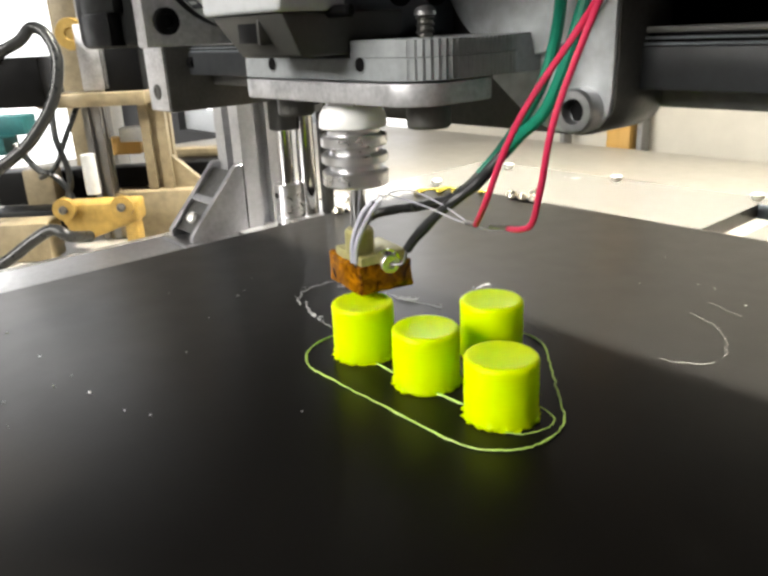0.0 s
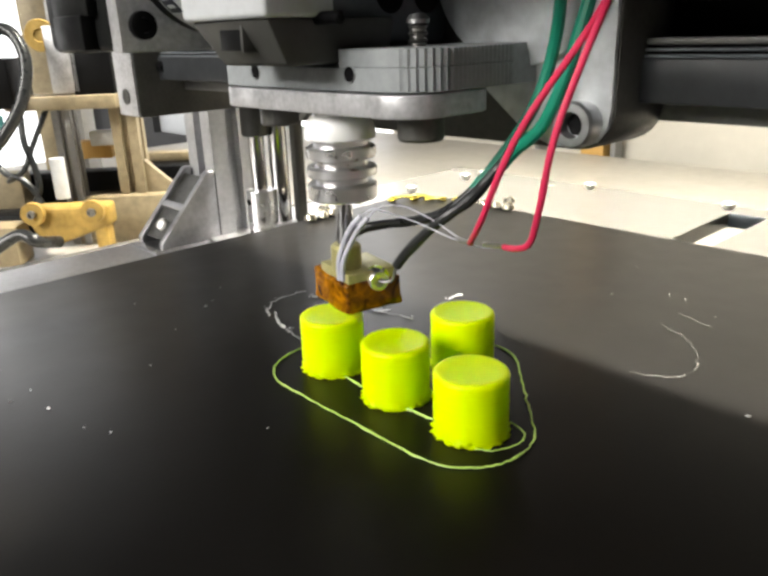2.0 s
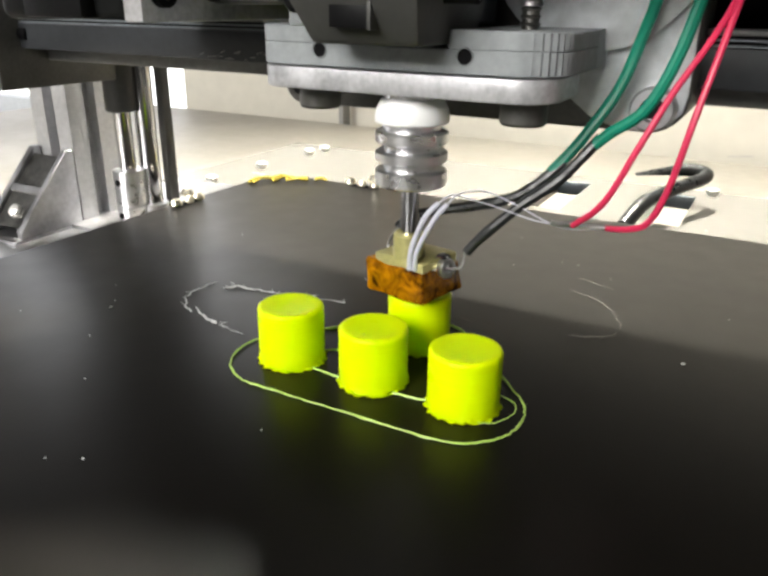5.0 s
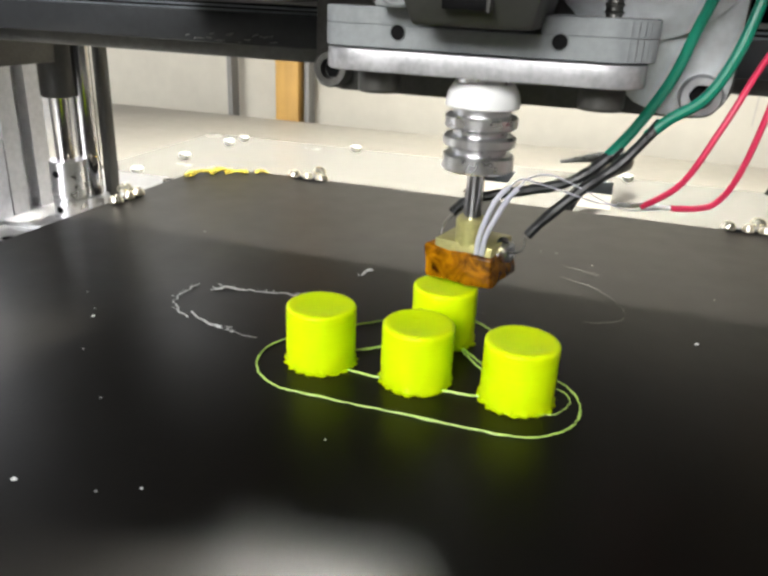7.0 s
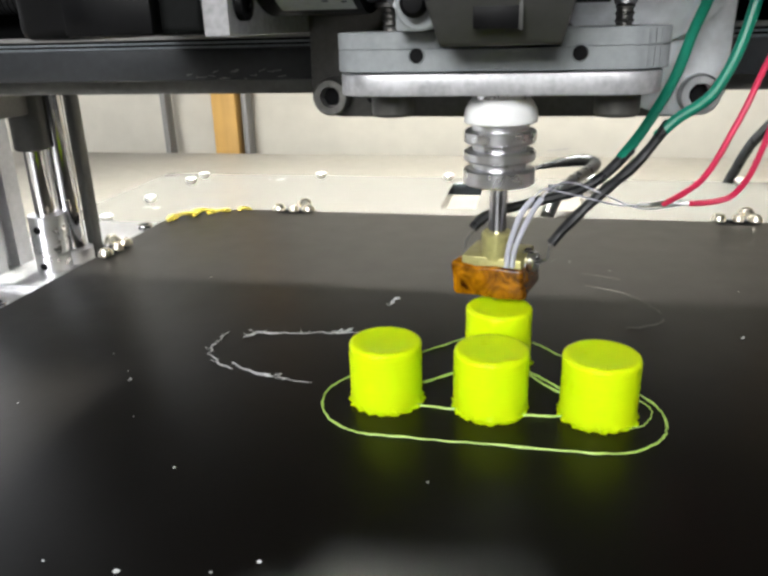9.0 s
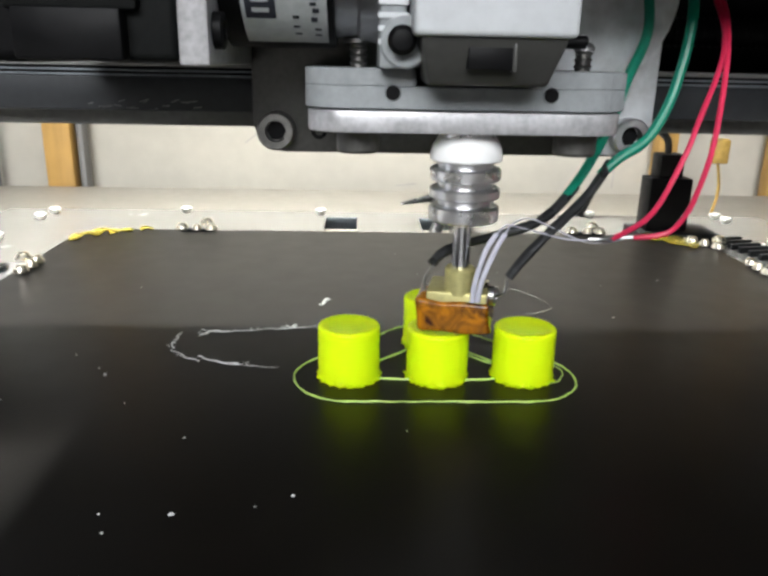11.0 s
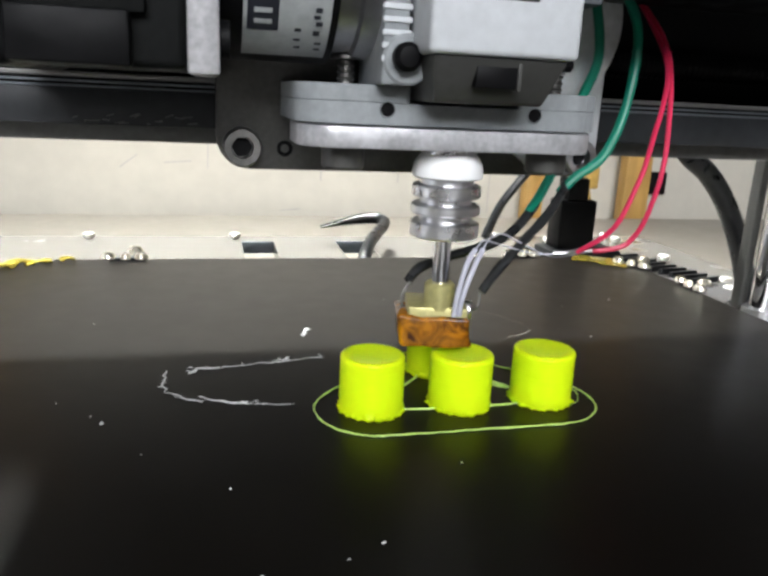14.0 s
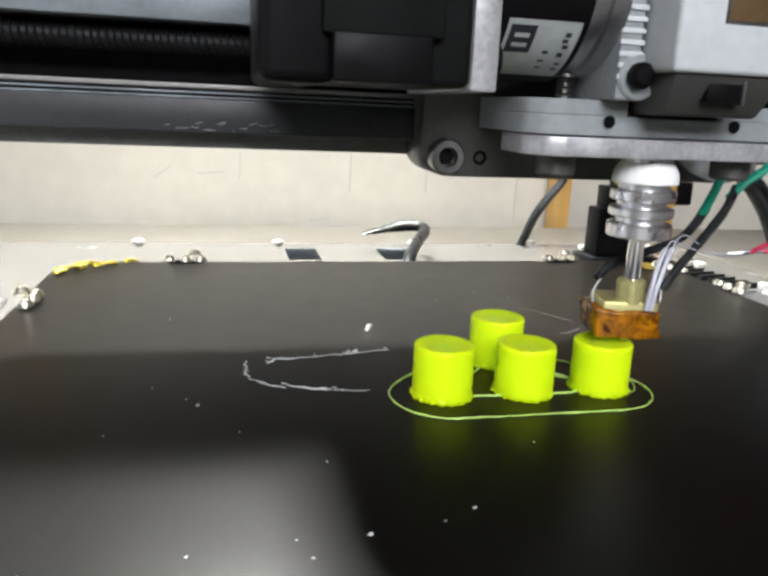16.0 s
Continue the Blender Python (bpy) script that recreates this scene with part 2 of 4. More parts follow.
def lathe(profile, seg=40, jitter=None):
    """Turned about z from (radius, height) pairs; closed where the radius is 0."""
    bm = bmesh.new()
    rings = []
    for i, (r, z) in enumerate(profile):
        if r == 0:
            rings.append([bm.verts.new((0, 0, z))])
            continue
        ring = []
        for k in range(seg):
            a = 2 * math.pi * k / seg
            dr, dz = jitter(i, k) if jitter else (0, 0)
            ring.append(bm.verts.new(((r + dr) * math.cos(a), (r + dr) * math.sin(a), z + dz)))
        rings.append(ring)
    for a, b in zip(rings, rings[1:]):
        for k in range(seg):
            q = (k + 1) % seg
            if len(a) == 1 and len(b) > 1:
                bm.faces.new((a[0], b[k], b[q]))
            elif len(b) == 1 and len(a) > 1:
                bm.faces.new((a[k], a[q], b[0]))
            elif len(a) > 1:
                bm.faces.new((a[k], a[q], b[q], b[k]))
    return bm


def rod(p0, p1, r, seg=24, bevel=0.03):
    p0, p1 = Vector(p0), Vector(p1)
    h = (p1 - p0).length
    b = min(bevel, r * 0.4)
    bm = lathe([(0, 0), (r - b, 0), (r, b), (r, h - b), (r - b, h), (0, h)], seg)
    return moved(bm, Matrix.Translation(p0) @ (p1 - p0).to_track_quat("Z", "Y").to_matrix().to_4x4())


def curve_points(pts, steps=8, closed=False):
    pts = [Vector(p) for p in pts]
    n = len(pts)
    out = []
    for i in range(n if closed else n - 1):
        if closed:
            a, b, c, d = pts[i - 1], pts[i], pts[(i + 1) % n], pts[(i + 2) % n]
        else:
            a, b, c, d = pts[max(i - 1, 0)], pts[i], pts[i + 1], pts[min(i + 2, n - 1)]
        for k in range(steps):
            t = k / steps
            out.append(0.5 * (2 * b + (c - a) * t + (2 * a - 5 * b + 4 * c - d) * t * t + (3 * b - a - 3 * c + d) * t ** 3))
    if not closed:
        out.append(pts[-1])
    return out


def tube(pts, r, seg=10, steps=8, closed=False, wobble=0.0, flat=1.0, smooth=True):
    path = curve_points(pts, steps, closed) if smooth else [Vector(p) for p in pts]
    bm = bmesh.new()
    n = len(path)
    rings = []
    side = None
    for i, p in enumerate(path):
        if closed:
            d = path[(i + 1) % n] - path[i - 1]
        else:
            d = path[min(i + 1, n - 1)] - path[max(i - 1, 0)]
        d.normalize()
        if side is None:
            side = d.orthogonal().normalized() if abs(d.z) > 0.9 else d.cross(Vector((0, 0, 1))).normalized()
        else:
            side = (side - d * side.dot(d)).normalized()
        other = d.cross(side)
        q = r * (1 + wobble * noise.noise(p * 3.0 + Vector((r * 50, 0, 0))))
        rings.append([bm.verts.new(p + side * q * math.cos(2 * math.pi * k / seg) + other * q * flat * math.sin(2 * math.pi * k / seg)) for k in range(seg)])
    for i in range(n if closed else n - 1):
        a, b = rings[i], rings[(i + 1) % n]
        for k in range(seg):
            bm.faces.new((a[k], a[(k + 1) % seg], b[(k + 1) % seg], b[k]))
    if not closed:
        bm.faces.new(rings[0])
        bm.faces.new(rings[-1])
    return bm


def socket_screw(p, d, r, h, socket=True):
    """Cap screw head whose top faces along d."""
    prof = [(0, 0), (r, 0), (r, h * 0.88), (r * 0.9, h), (r * 0.56, h)]
    prof += [(r * 0.52, h * 0.45), (0, h * 0.45)] if socket else [(0, h)]
    bm = lathe(prof, 28)
    return moved(bm, Matrix.Translation(p) @ Vector(d).to_track_quat("Z", "Y").to_matrix().to_4x4())


# ---- room ----
def room():
    def slab(name, material, label, *b):
        return tagged(part(name, box(*b, bevel=0), material, smooth=False), label, name.split("_")[0], kind="structure")

    wn = thing("wall_north", "darkened wall with a window behind the printer", "wall", kind="structure")
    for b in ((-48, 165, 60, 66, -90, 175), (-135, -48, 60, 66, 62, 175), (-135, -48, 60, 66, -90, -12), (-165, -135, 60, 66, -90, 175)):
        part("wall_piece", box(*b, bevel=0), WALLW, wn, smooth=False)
    # cream only low down; outline above is cut so the bed mirrors dark
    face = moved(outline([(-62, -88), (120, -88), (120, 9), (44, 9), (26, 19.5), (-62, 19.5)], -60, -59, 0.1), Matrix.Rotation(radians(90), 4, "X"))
    tagged(part("wall_board", face, CREAM), "large cream board with faint pencil marks, cut low to darken reflections", "board")
    slab("wall_east", WALLW, "unseen wall, darkened to dim reflections", 165, 171, -220, 66, -90, 175)
    ws = thing("wall_south", "unseen darkened wall with an added wide window", "wall", kind="structure")
    for b in ((-171, -112, -226, -220, -90, 175), (42, 171, -226, -220, -90, 175), (-112, 42, -226, -220, 160, 175), (-112, 42, -226, -220, -90, 64)):
        part("wall_piece", box(*b, bevel=0), WALLW, ws, smooth=False)
    ww = thing("wall_west", "darkened wall with a window opening", "wall", kind="structure")
    for b in ((-171, -165, -220, 60, -90, -25), (-171, -165, -220, 60, 62, 175), (-171, -165, -220, -32, -25, 62), (-171, -165, 56, 60, -25, 62)):
        part("wall_piece", box(*b, bevel=0), WALLW, ww, smooth=False)
    w3 = thing("window_3", "white framed window with bright daylight", "window", kind="structure")
    for b in ((-32, 56, -25, -21), (-32, 56, 58, 62), (-32, -28, -21, 58), (52, 56, -21, 58)):
        part("window_frame", box(-169, -166, b[0], b[1], b[2], b[3], 0.3), WHITE, w3)
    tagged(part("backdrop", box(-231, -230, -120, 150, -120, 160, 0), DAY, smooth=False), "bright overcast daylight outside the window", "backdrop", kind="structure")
    slab("floor", FLOORM, "grey vinyl floor", -171, 171, -226, 66, -96, -90)
    slab("ceiling", CEIL, "unseen ceiling, darkened to dim reflections", -171, 171, -226, 66, 175, 181)
    # the second window is unseen, added to hold the front fill
    for y, x0, x1, z0, z1, name in ((63, -135, -48, -12, 62, "window_1"), (-223, -112, 42, 64, 160, "fill_window")):
        win = thing(name, "white framed window with bright daylight", "window", kind="structure")
        mid = (x0 + x1) / 2
        for b in ((x0, x1, z0, z0 + 4), (x0, x1, z1 - 4, z1), (x0, x0 + 4, z0 + 4, z1 - 4), (mid - 2, mid + 2, z0 + 4, z1 - 4), (x1 - 4, x1, z0 + 4, z1 - 4)):
            part("window_frame", box(b[0], b[1], y - 1.5, y + 1.5, b[2], b[3], 0.3), WHITE, win)
        d = 60 if y > 0 else -60
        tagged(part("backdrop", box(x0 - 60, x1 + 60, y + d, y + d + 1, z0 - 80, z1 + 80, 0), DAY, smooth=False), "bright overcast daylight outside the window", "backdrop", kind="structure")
    # small lamp hung over the printer, unseen, placed from the beam's shadow
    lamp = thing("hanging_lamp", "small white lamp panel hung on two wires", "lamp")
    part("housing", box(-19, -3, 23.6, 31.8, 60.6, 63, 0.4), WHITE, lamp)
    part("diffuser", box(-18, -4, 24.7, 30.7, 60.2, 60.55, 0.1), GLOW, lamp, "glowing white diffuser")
    for x in (-16, -6):
        part("hanger", rod((x, 27.7, 63), (x, 27.7, 175), 0.15, 10), STEEL, lamp)
    # the work table
    t = thing("work_table", "wooden work table under the printer", "table")
    part("tabletop", box(-75, 75, -60, 56, -9.2, -6, 0.3), TABLE, t)
    for x in (-70, 70):
        for y in (-55, 50):
            part("leg", box(x - 2.5, x + 2.5, y - 2.5, y + 2.5, -90, -9.2, 0.3), WOOD, t)
    # poles standing behind the printer
    for x, y, wd, m, name, lab in ((-30.2, 57, 1.3, WOOD, "wooden_post", "orange-brown wooden post by the wall"), (40, 57, 1.5, WOOD, "wooden_post", "orange-brown wooden post by the wall"), (28.1, 57, 1.0, WOOD, "wooden_post", "orange-brown wooden post by the wall"), (-36.8, 57, 0.3, GREYPOST, "metal_post", "thin grey metal post by the wall"), (-28.2, 57.5, 0.3, GREYPOST, "metal_post", "thin grey metal post by the wall")):
        tagged(part(name, box(x - wd, x + wd, y - 0.8, y + 0.8, -90, 45, 0.15), m), lab, "post", "posts by the wall")
    tagged(part("wall_socket", box(42.6, 45.0, 58.4, 59, -3.7, -1.2, 0.15), BLACK), "small black socket on the cream board", "socket")
    # pencil marks on the wall
    for x, z, dx, dz in ((-13, -2, 1.6, 1.2), (-9, -1.5, 2.5, 0.2), (-5, -2, 0.1, 2.6), (6, -3, 0.1, 4.5), (14, -3, 0.1, 4.5), (-18, 3, 2, 0.2), (24, -6, 0.1, 5), (2, -6, 2, 0.2)):
        stroke = moved(box(0, math.hypot(dx, dz), -0.012, 0.012, -0.07, 0.07, 0), Matrix.Translation((x, 58.985, z)) @ Matrix.Rotation(-math.atan2(dz, dx), 4, "Y"))
        tagged(part("pencil_mark", stroke, PENCIL, smooth=False), "faint grey pencil line on the cream board", "drawing", "pencil marks")


# ---- printer frame (does not move) ----
def extrusion(x, y, z0, z1, w, name, parent, material=UPRIGHT):
    """A slotted square profile standing upright."""
    h, s, d = w / 2, w * 0.14, w * 0.2
    pts = []
    for k in range(4):
        a = Matrix.Rotation(radians(90 * k), 2)
        for p in ((-h, -h), (-s, -h), (-s, -h + d), (s, -h + d), (s, -h)):
            q = a @ Vector(p)
            pts.append((x + q.x, y + q.y))
    return part(name, outline(pts, z0, z1, 0.02, 1), material, parent)


def printer_frame():
    f = thing("printer_frame", "aluminium desktop printer frame with uprights and base plate", "printer frame")
    xs, ys = (-19.5, -3.3, -1.75, 1.35, 2.9, 19.5), (-24, 17.3, 22.6, 23.9)
    sheet = bmesh.new()
    grid = [[sheet.verts.new((x, y, -2.1)) for y in ys] for x in xs]
    for i in range(5):
        for j in range(3):
            if not (i in (1, 3) and j == 1):
                sheet.faces.new((grid[i][j], grid[i + 1][j], grid[i + 1][j + 1], grid[i][j + 1]))
    for v in bmesh.ops.extrude_face_region(sheet, geom=list(sheet.faces))["geom"]:
        if isinstance(v, bmesh.types.BMVert):
            v.co.z = -1.5
    base = part("base_plate", sheet, ACRYL, f, "frosted clear acrylic base plate", smooth=False)
    for x0 in (-3.3, 1.35):
        part("slot_edge", box(x0 + 0.02, x0 + 1.53, 22.5, 22.597, -2.1, -1.52, 0.02), SLOT_EDGE, base, "blue-grey cut edge of a slot")
    # added black sheet, gives the slots their shaded inside
    part("slot_backing", box(-12, 12, 12, 23.6, -4.2, -3.6, 0.05), BLACK, f, "black sheet added below to darken the slots")
    cap = [(0, 0), (0.17, 0), (0.17, 0.1), (0.28, 0.11), (0.28, 0.26), (0.22, 0.31), (0, 0.32)]
    for sx, sy in ((-10.4, 23.2), (-3.6, 23.2), (3.5, 23.2), (10.3, 23.4), (12.9, 22.2), (-17, 17.2), (-17.1, 13.6), (-16.9, 21.3), (-16.8, 22.7), (15.8, 16.9), (17, 17.8), (17.2, 13.5), (16.3, 12.1), (16.9, 23.3), (17, 22.3)):
        part("base_screw", lathe(cap, 20), SCREW, base).matrix_local = pose(sx * CM, sy * CM, -1.5 * CM)
    for s in (-1, 1):
        x = -17.0 if s < 0 else 16.5
        rx = -14.25 if s < 0 else 13.5
        extrusion(x, 6.5, -1.5, 16, 1.9, "upright", f)
        # triangular gusset: two webs with a sunk glossy panel between them
        for x0 in (x - 0.98, x + 0.74):
            g = bmesh.new()
            a = [(x0, 5.5, -1.2), (x0, 3.0, -1.2), (x0, 3.0, -0.95), (x0, 5.2, 1.45), (x0, 5.5, 1.45)]
            face = g.faces.new([g.verts.new(p) for p in a])
            for v in bmesh.ops.extrude_face_region(g, geom=[face])["geom"]:
                if isinstance(v, bmesh.types.BMVert):
                    v.co.x += 0.24
            bmesh.ops.bevel(g, geom=list(g.edges), offset=0.03, segments=1, affect="EDGES")
            part("gusset", g, ALU, f)
        slope = math.degrees(math.atan2(2.4, 2.2))
        tilt = Matrix.Translation((x, 4.2, 0.14)) @ Matrix.Rotation(radians(slope), 4, "X")
        part("gusset_panel", moved(box(-0.735, 0.735, -1.45, 1.45, -0.04, 0.0, 0.01, 1), tilt), STEEL, f, "dark glossy gusset panel")
        part("gusset_bar", moved(box(-0.735, 0.735, -0.14, 0.14, 0.004, 0.12, 0.02, 1), tilt), ALU, f)
        part("gusset_screw", moved(lathe([(0, 0), (0.24, 0), (0.22, 0.14), (0.12, 0.2), (0, 0.2)], 18), tilt @ Matrix.Translation((0, -0.85, 0.003))), SCREW, f)
        part("gusset_foot", box(x - 1.0, x + 1.0, 2.7, 5.5, -1.5, -1.2, 0.04), ALU, f)
        part("upright_foot", box(x - 1.9, x + 3, 5.0, 8.6, -1.5, -1.15, 0.05), ALU, f)
        part("guide_rod", rod((rx, 7.3, -1.5), (rx, 7.3, 16), 0.36), CHROME, f, "polished steel guide rod")
        part("rod_foot", lathe([(0, 0), (0.9, 0), (0.9, 0.3), (0.55, 0.45), (0.55, 0.9), (0, 0.9)], 28), ALU, f).matrix_local = pose(rx * CM, 7.3 * CM, -1.5 * CM)
        part("nut_block", join(rod((s * 14.6, 6.6, 2.75), (s * 14.6, 6.6, 4.6), 0.52, 28, 0.06), rod((s * 14.6, 6.6, 4.6), (s * 14.6, 6.6, 4.8), 0.75, 28, 0.04)), DARKGREY, f, "dark round lead screw nut")
        part("lead_screw", rod((s * 14.6, 6.6, 0.6), (s * 14.6, 6.6, 2.8), 0.3), CHROME, f)
        part("coupler", lathe([(0, 0), (0.55, 0), (0.55, 0.7), (0.5, 0.75), (0.55, 0.8), (0.55, 2.0), (0, 2.0)], 28), ALU_BRIGHT, f).matrix_local = pose(s * 14.6 * CM, 6.6 * CM, -1.3 * CM)
        for z in (-0.9, 0.3):
            part("set_screw", socket_screw((s * 14.6, 6.06, z), (0, -1, 0), 0.12, 0.03), BLACK, f)
        part("side_slab", box(rx - s * 0.3 - 0.15, rx - s * 0.3 + 0.15, 7.75, 8.2, -1.5, 16, 0.05), DARKGREY, f, "dark back rail behind the guide rod")
        # screws along the foot
        for y in (-3, 0.5, 3.5, 9.5, 12):
            part("foot_screw", socket_screw((s * 14.4, y, -1.5), (0, 0, 1), 0.3, 0.4), CHROME, f)
        part("side_strip", box(s * 16.0 - 2.4, s * 16.0 + 2.4, -22, 13, -1.5, -1.3, 0.03), ALU, f, "brushed aluminium strip beside the bed")
    # gantry beam
    b = thing("gantry_beam", "dark slotted gantry beam with rail and lead screw", "beam")
    part("rail", box(-14.5, 14.5, 2.9, 3.7, 5.0, 5.7, 0.04), RAIL, b)
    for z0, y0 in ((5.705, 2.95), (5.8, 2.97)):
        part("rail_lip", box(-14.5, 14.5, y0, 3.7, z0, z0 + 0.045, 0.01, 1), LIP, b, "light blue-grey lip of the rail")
        part("rail_groove", box(-14.5, 14.5, y0 + 0.1, 3.7, z0 + 0.047, z0 + 0.093, 0), BLACK, b)
    k = random.Random(3)
    for i in range(16):
        x, z = -7.3 + i * 0.14 + k.uniform(-0.1, 0.1), 5.04 + k.uniform(0, 0.16)
        part("scratch", tube([(x, 2.893, z), (x + k.uniform(0.05, 0.22), 2.893, z + k.uniform(-0.04, 0.07))], 0.011, 5, 1), GREYPOST, b)
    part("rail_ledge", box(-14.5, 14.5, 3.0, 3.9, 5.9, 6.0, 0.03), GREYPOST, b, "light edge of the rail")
    part("lower_flange", box(-14.5, 14.5, 3.74, 5.2, 4.63, 5.2, 0.04), FLANGE, b)
    part("back_profile", box(-14.5, 14.5, 4.6, 5.2, 5.2, 10.5, 0.06), BLACK, b)
    part("upper_rail", box(-14.5, 1.0, 3.2, 4.6, 7.25, 8.2, 0.04), LIP, b, "grey upper rail")
    # added above view; its top sets how far the beam's shadow reaches
    part("unseen_top_rail", box(-14.5, 14.5, 3.0, 4.6, 9.2, 10.5, 0.05), DARK, b)
    bm = lathe([(0, 0), (0.3, 0), (0.3, 31), (0, 31)], 20)
    part("screw_core", moved(bm, Matrix.Translation((-15.5, 3.9, 6.85)) @ Matrix.Rotation(radians(90), 4, "Y")), BLACK, b)
    helix = []
    for k in range(200 * 10):
        a = 2 * math.pi * k / 10
        helix.append((-15.4 + 31 * k / 2000, 3.9 + 0.3 * math.cos(a), 6.85 + 0.3 * math.sin(a)))
    part("thread", tube(helix, 0.035, 4, 1, smooth=False), MOTOR, b, "black screw thread")
    for s in (-1, 1):
        e = part("end_block", box(s * 14.95 - 0.72, s * 14.95 + 0.72, 2.1, 6.8, 3.85, 10.5, 0.06), CARR, b, "grey end block")
        part("end_face", box(s * 14.95 - 0.68, s * 14.95 + 0.68, 2.02, 2.12, 3.9, 10.4, 0.03), ALU_SATIN, e)
        part("end_screw", socket_screw((s * 14.95, 2.03, 4.5), (0, -1, 0), 0.25, 0.06), CARR, e)
        part("side_pin", rod((s * 14.24, 3.0, 5.4), (s * 13.9, 3.0, 5.4), 0.2), BLACK, e)
    return f


# ---- print bed and what lies on it ----
ON_BED = []


def bed():
    b = thing("print_bed", "matt black heated print bed with fine scratches", "print bed")
    edge = [(-11.8, -17), (11.0, -17), (11.0, 11.0), (10.2, 12.7), (-10.6, 12.7), (-11.75, 11.4)]
    part("plate", outline(edge, -0.32, 0, 0.04), BED, b)
    part("carriage_plate", outline([(x * 0.97, y * 0.97 - 0.1) for x, y in edge], -0.95, -0.34, 0.03), ALU, b, "aluminium plate under the bed")
    for x in (-8, 8):
        for y in (-9, 9):
            part("bearing_block", box(x - 1.5, x + 1.5, y - 1.5, y + 1.5, -1.49, -0.95, 0.05), BLACK, b)
    ON_BED.append(b)
    for pts, r in (([(-11.5, 10.7, 0.05), (-11.2, 11.2, 0.16), (-10.9, 11.6, 0.07)], 0.2), ([(-11.0, 11.5, 0.05), (-10.7, 11.8, 0.17), (-10.3, 12.0, 0.06)], 0.22), ([(-10.5, 11.7, 0.05), (-10.2, 12.0, 0.1), (-9.9, 12.3, 0.05)], 0.13), ([(-9.6, 12.35, 0.04), (-9.4, 12.45, 0.12), (-9.15, 12.5, 0.04)], 0.1)):
        part("corner_tape", tube(pts, r, 10, 6, wobble=0.9, flat=0.5), YELLOW_TAPE, b, "crumpled yellow tape at the bed corner")
    part("corner_tape", tube([(10.6, 11.0, 0.03), (9.8, 11.8, 0.06), (9.0, 12.4, 0.04)], 0.55, 10, 5, wobble=0.4, flat=0.06), OLIVE_TAPE, b, "olive amber tape flat on the bed corner")


def bed_clip(x, y, turn):
    c = thing("bed_clip", "small shiny metal clip on the bed edge", "clip", "bed clips")
    part("jaw", box(-0.62, 0.62, -0.12, 0.15, 0.005, 0.1, 0.03), DARK, c)
    for dx, dy, r, h in ((-0.55, 0.0, 0.22, 0.06), (0.0, -0.06, 0.17, 0.06), (0.5, 0.0, 0.22, 0.06), (0.3, 0.3, 0.24, 0.2)):
        part("rivet", moved(lathe([(0, 0), (r, 0), (r, 0.07), (r * 0.6, 0.2), (0, 0.24)], 16), Matrix.Translation((dx, dy, h))), GOLD, c)
    m = pose(x * CM, y * CM, 0, 0, 0, turn)
    c.matrix_world = m
    ON_BED.append(c)
    return c


CYLINDERS = ((-1.79, 0.0), (0.0, -0.01), (1.75, 0.0), (0.03, 1.77))
R_CYL, H_CYL = 0.62, 1.11


def printed_cylinders():
    k = random.Random(8)
    for n, (x, y) in enumerate(CYLINDERS):
        rough_edge = [k.uniform(-0.035, 0.05) for _ in range(72)]
        low = [k.uniform(0.0, 0.06) for _ in range(72)]
        prof = [(0, 0.004), (0.5, 0.004), (R_CYL - 0.03, 0.004), (R_CYL + 0.0, 0.05), (R_CYL - 0.005, 0.12)]
        for i in range(1, 12):
            prof.append((R_CYL - 0.004 * (i % 2) + 0.004 * k.uniform(-1, 1), 0.12 + (H_CYL - 0.17) * i / 12))
        top = (1, 0.975, 0.985, 1.015)[n] * H_CYL
        prof += [(R_CYL, top - 0.07), (R_CYL - 0.012, top - 0.03), (R_CYL - 0.04, top - 0.006), (R_CYL - 0.08, top), (R_CYL - 0.14, top - 0.008), (R_CYL - 0.22, top - 0.02), (R_CYL - 0.36, top - 0.032), (0, top - 0.035)]

        def jit(i, q, e=rough_edge, lw=low):
            if i == 2:
                return e[q], 0
            if i == 3:
                return e[q] * 0.8, lw[q] * 0.6
            return (0.005 * (abs((q % 24) - 5) < 2), 0) if i < 17 else (0, 0.04 * e[q] if i < 22 else 0)

        c = part("printed_cylinder", lathe(prof, 72, jit), NEON)
        tagged(c, "fluorescent yellow-green printed plastic cylinder on the bed", "printed part", "printed cylinders")
        c.matrix_world = pose(x * CM, y * CM, 0, 0, 0, 40 * n)
        e2 = [k.uniform(-0.02, 0.045) + 0.02 * math.sin(q * 1.7) for q in range(64)]
        part("first_layer", lathe([(0, 0.003), (R_CYL, 0.003), (R_CYL + 0.012, 0.03), (R_CYL - 0.02, 0.055)], 64, lambda i, q, e=e2: (e[q], 0) if i in (1, 2) else (0, 0)), NEON, c, "ragged first layer")
        ON_BED.append(c)


def hull_loop(r):
    """The line round the three outer cylinders at distance r."""
    pts = []
    for (cx, cy), a0, a1 in (((-1.75, -0.1), 135, 270), ((1.68, -0.08), -90, 45), ((0.0, 1.72), 45, 135)):
        for i in range(25):
            a = radians(a0 + (a1 - a0) * i / 24)
            pts.append((cx + r * math.cos(a), cy + r * math.sin(a), 0.025))
    return pts


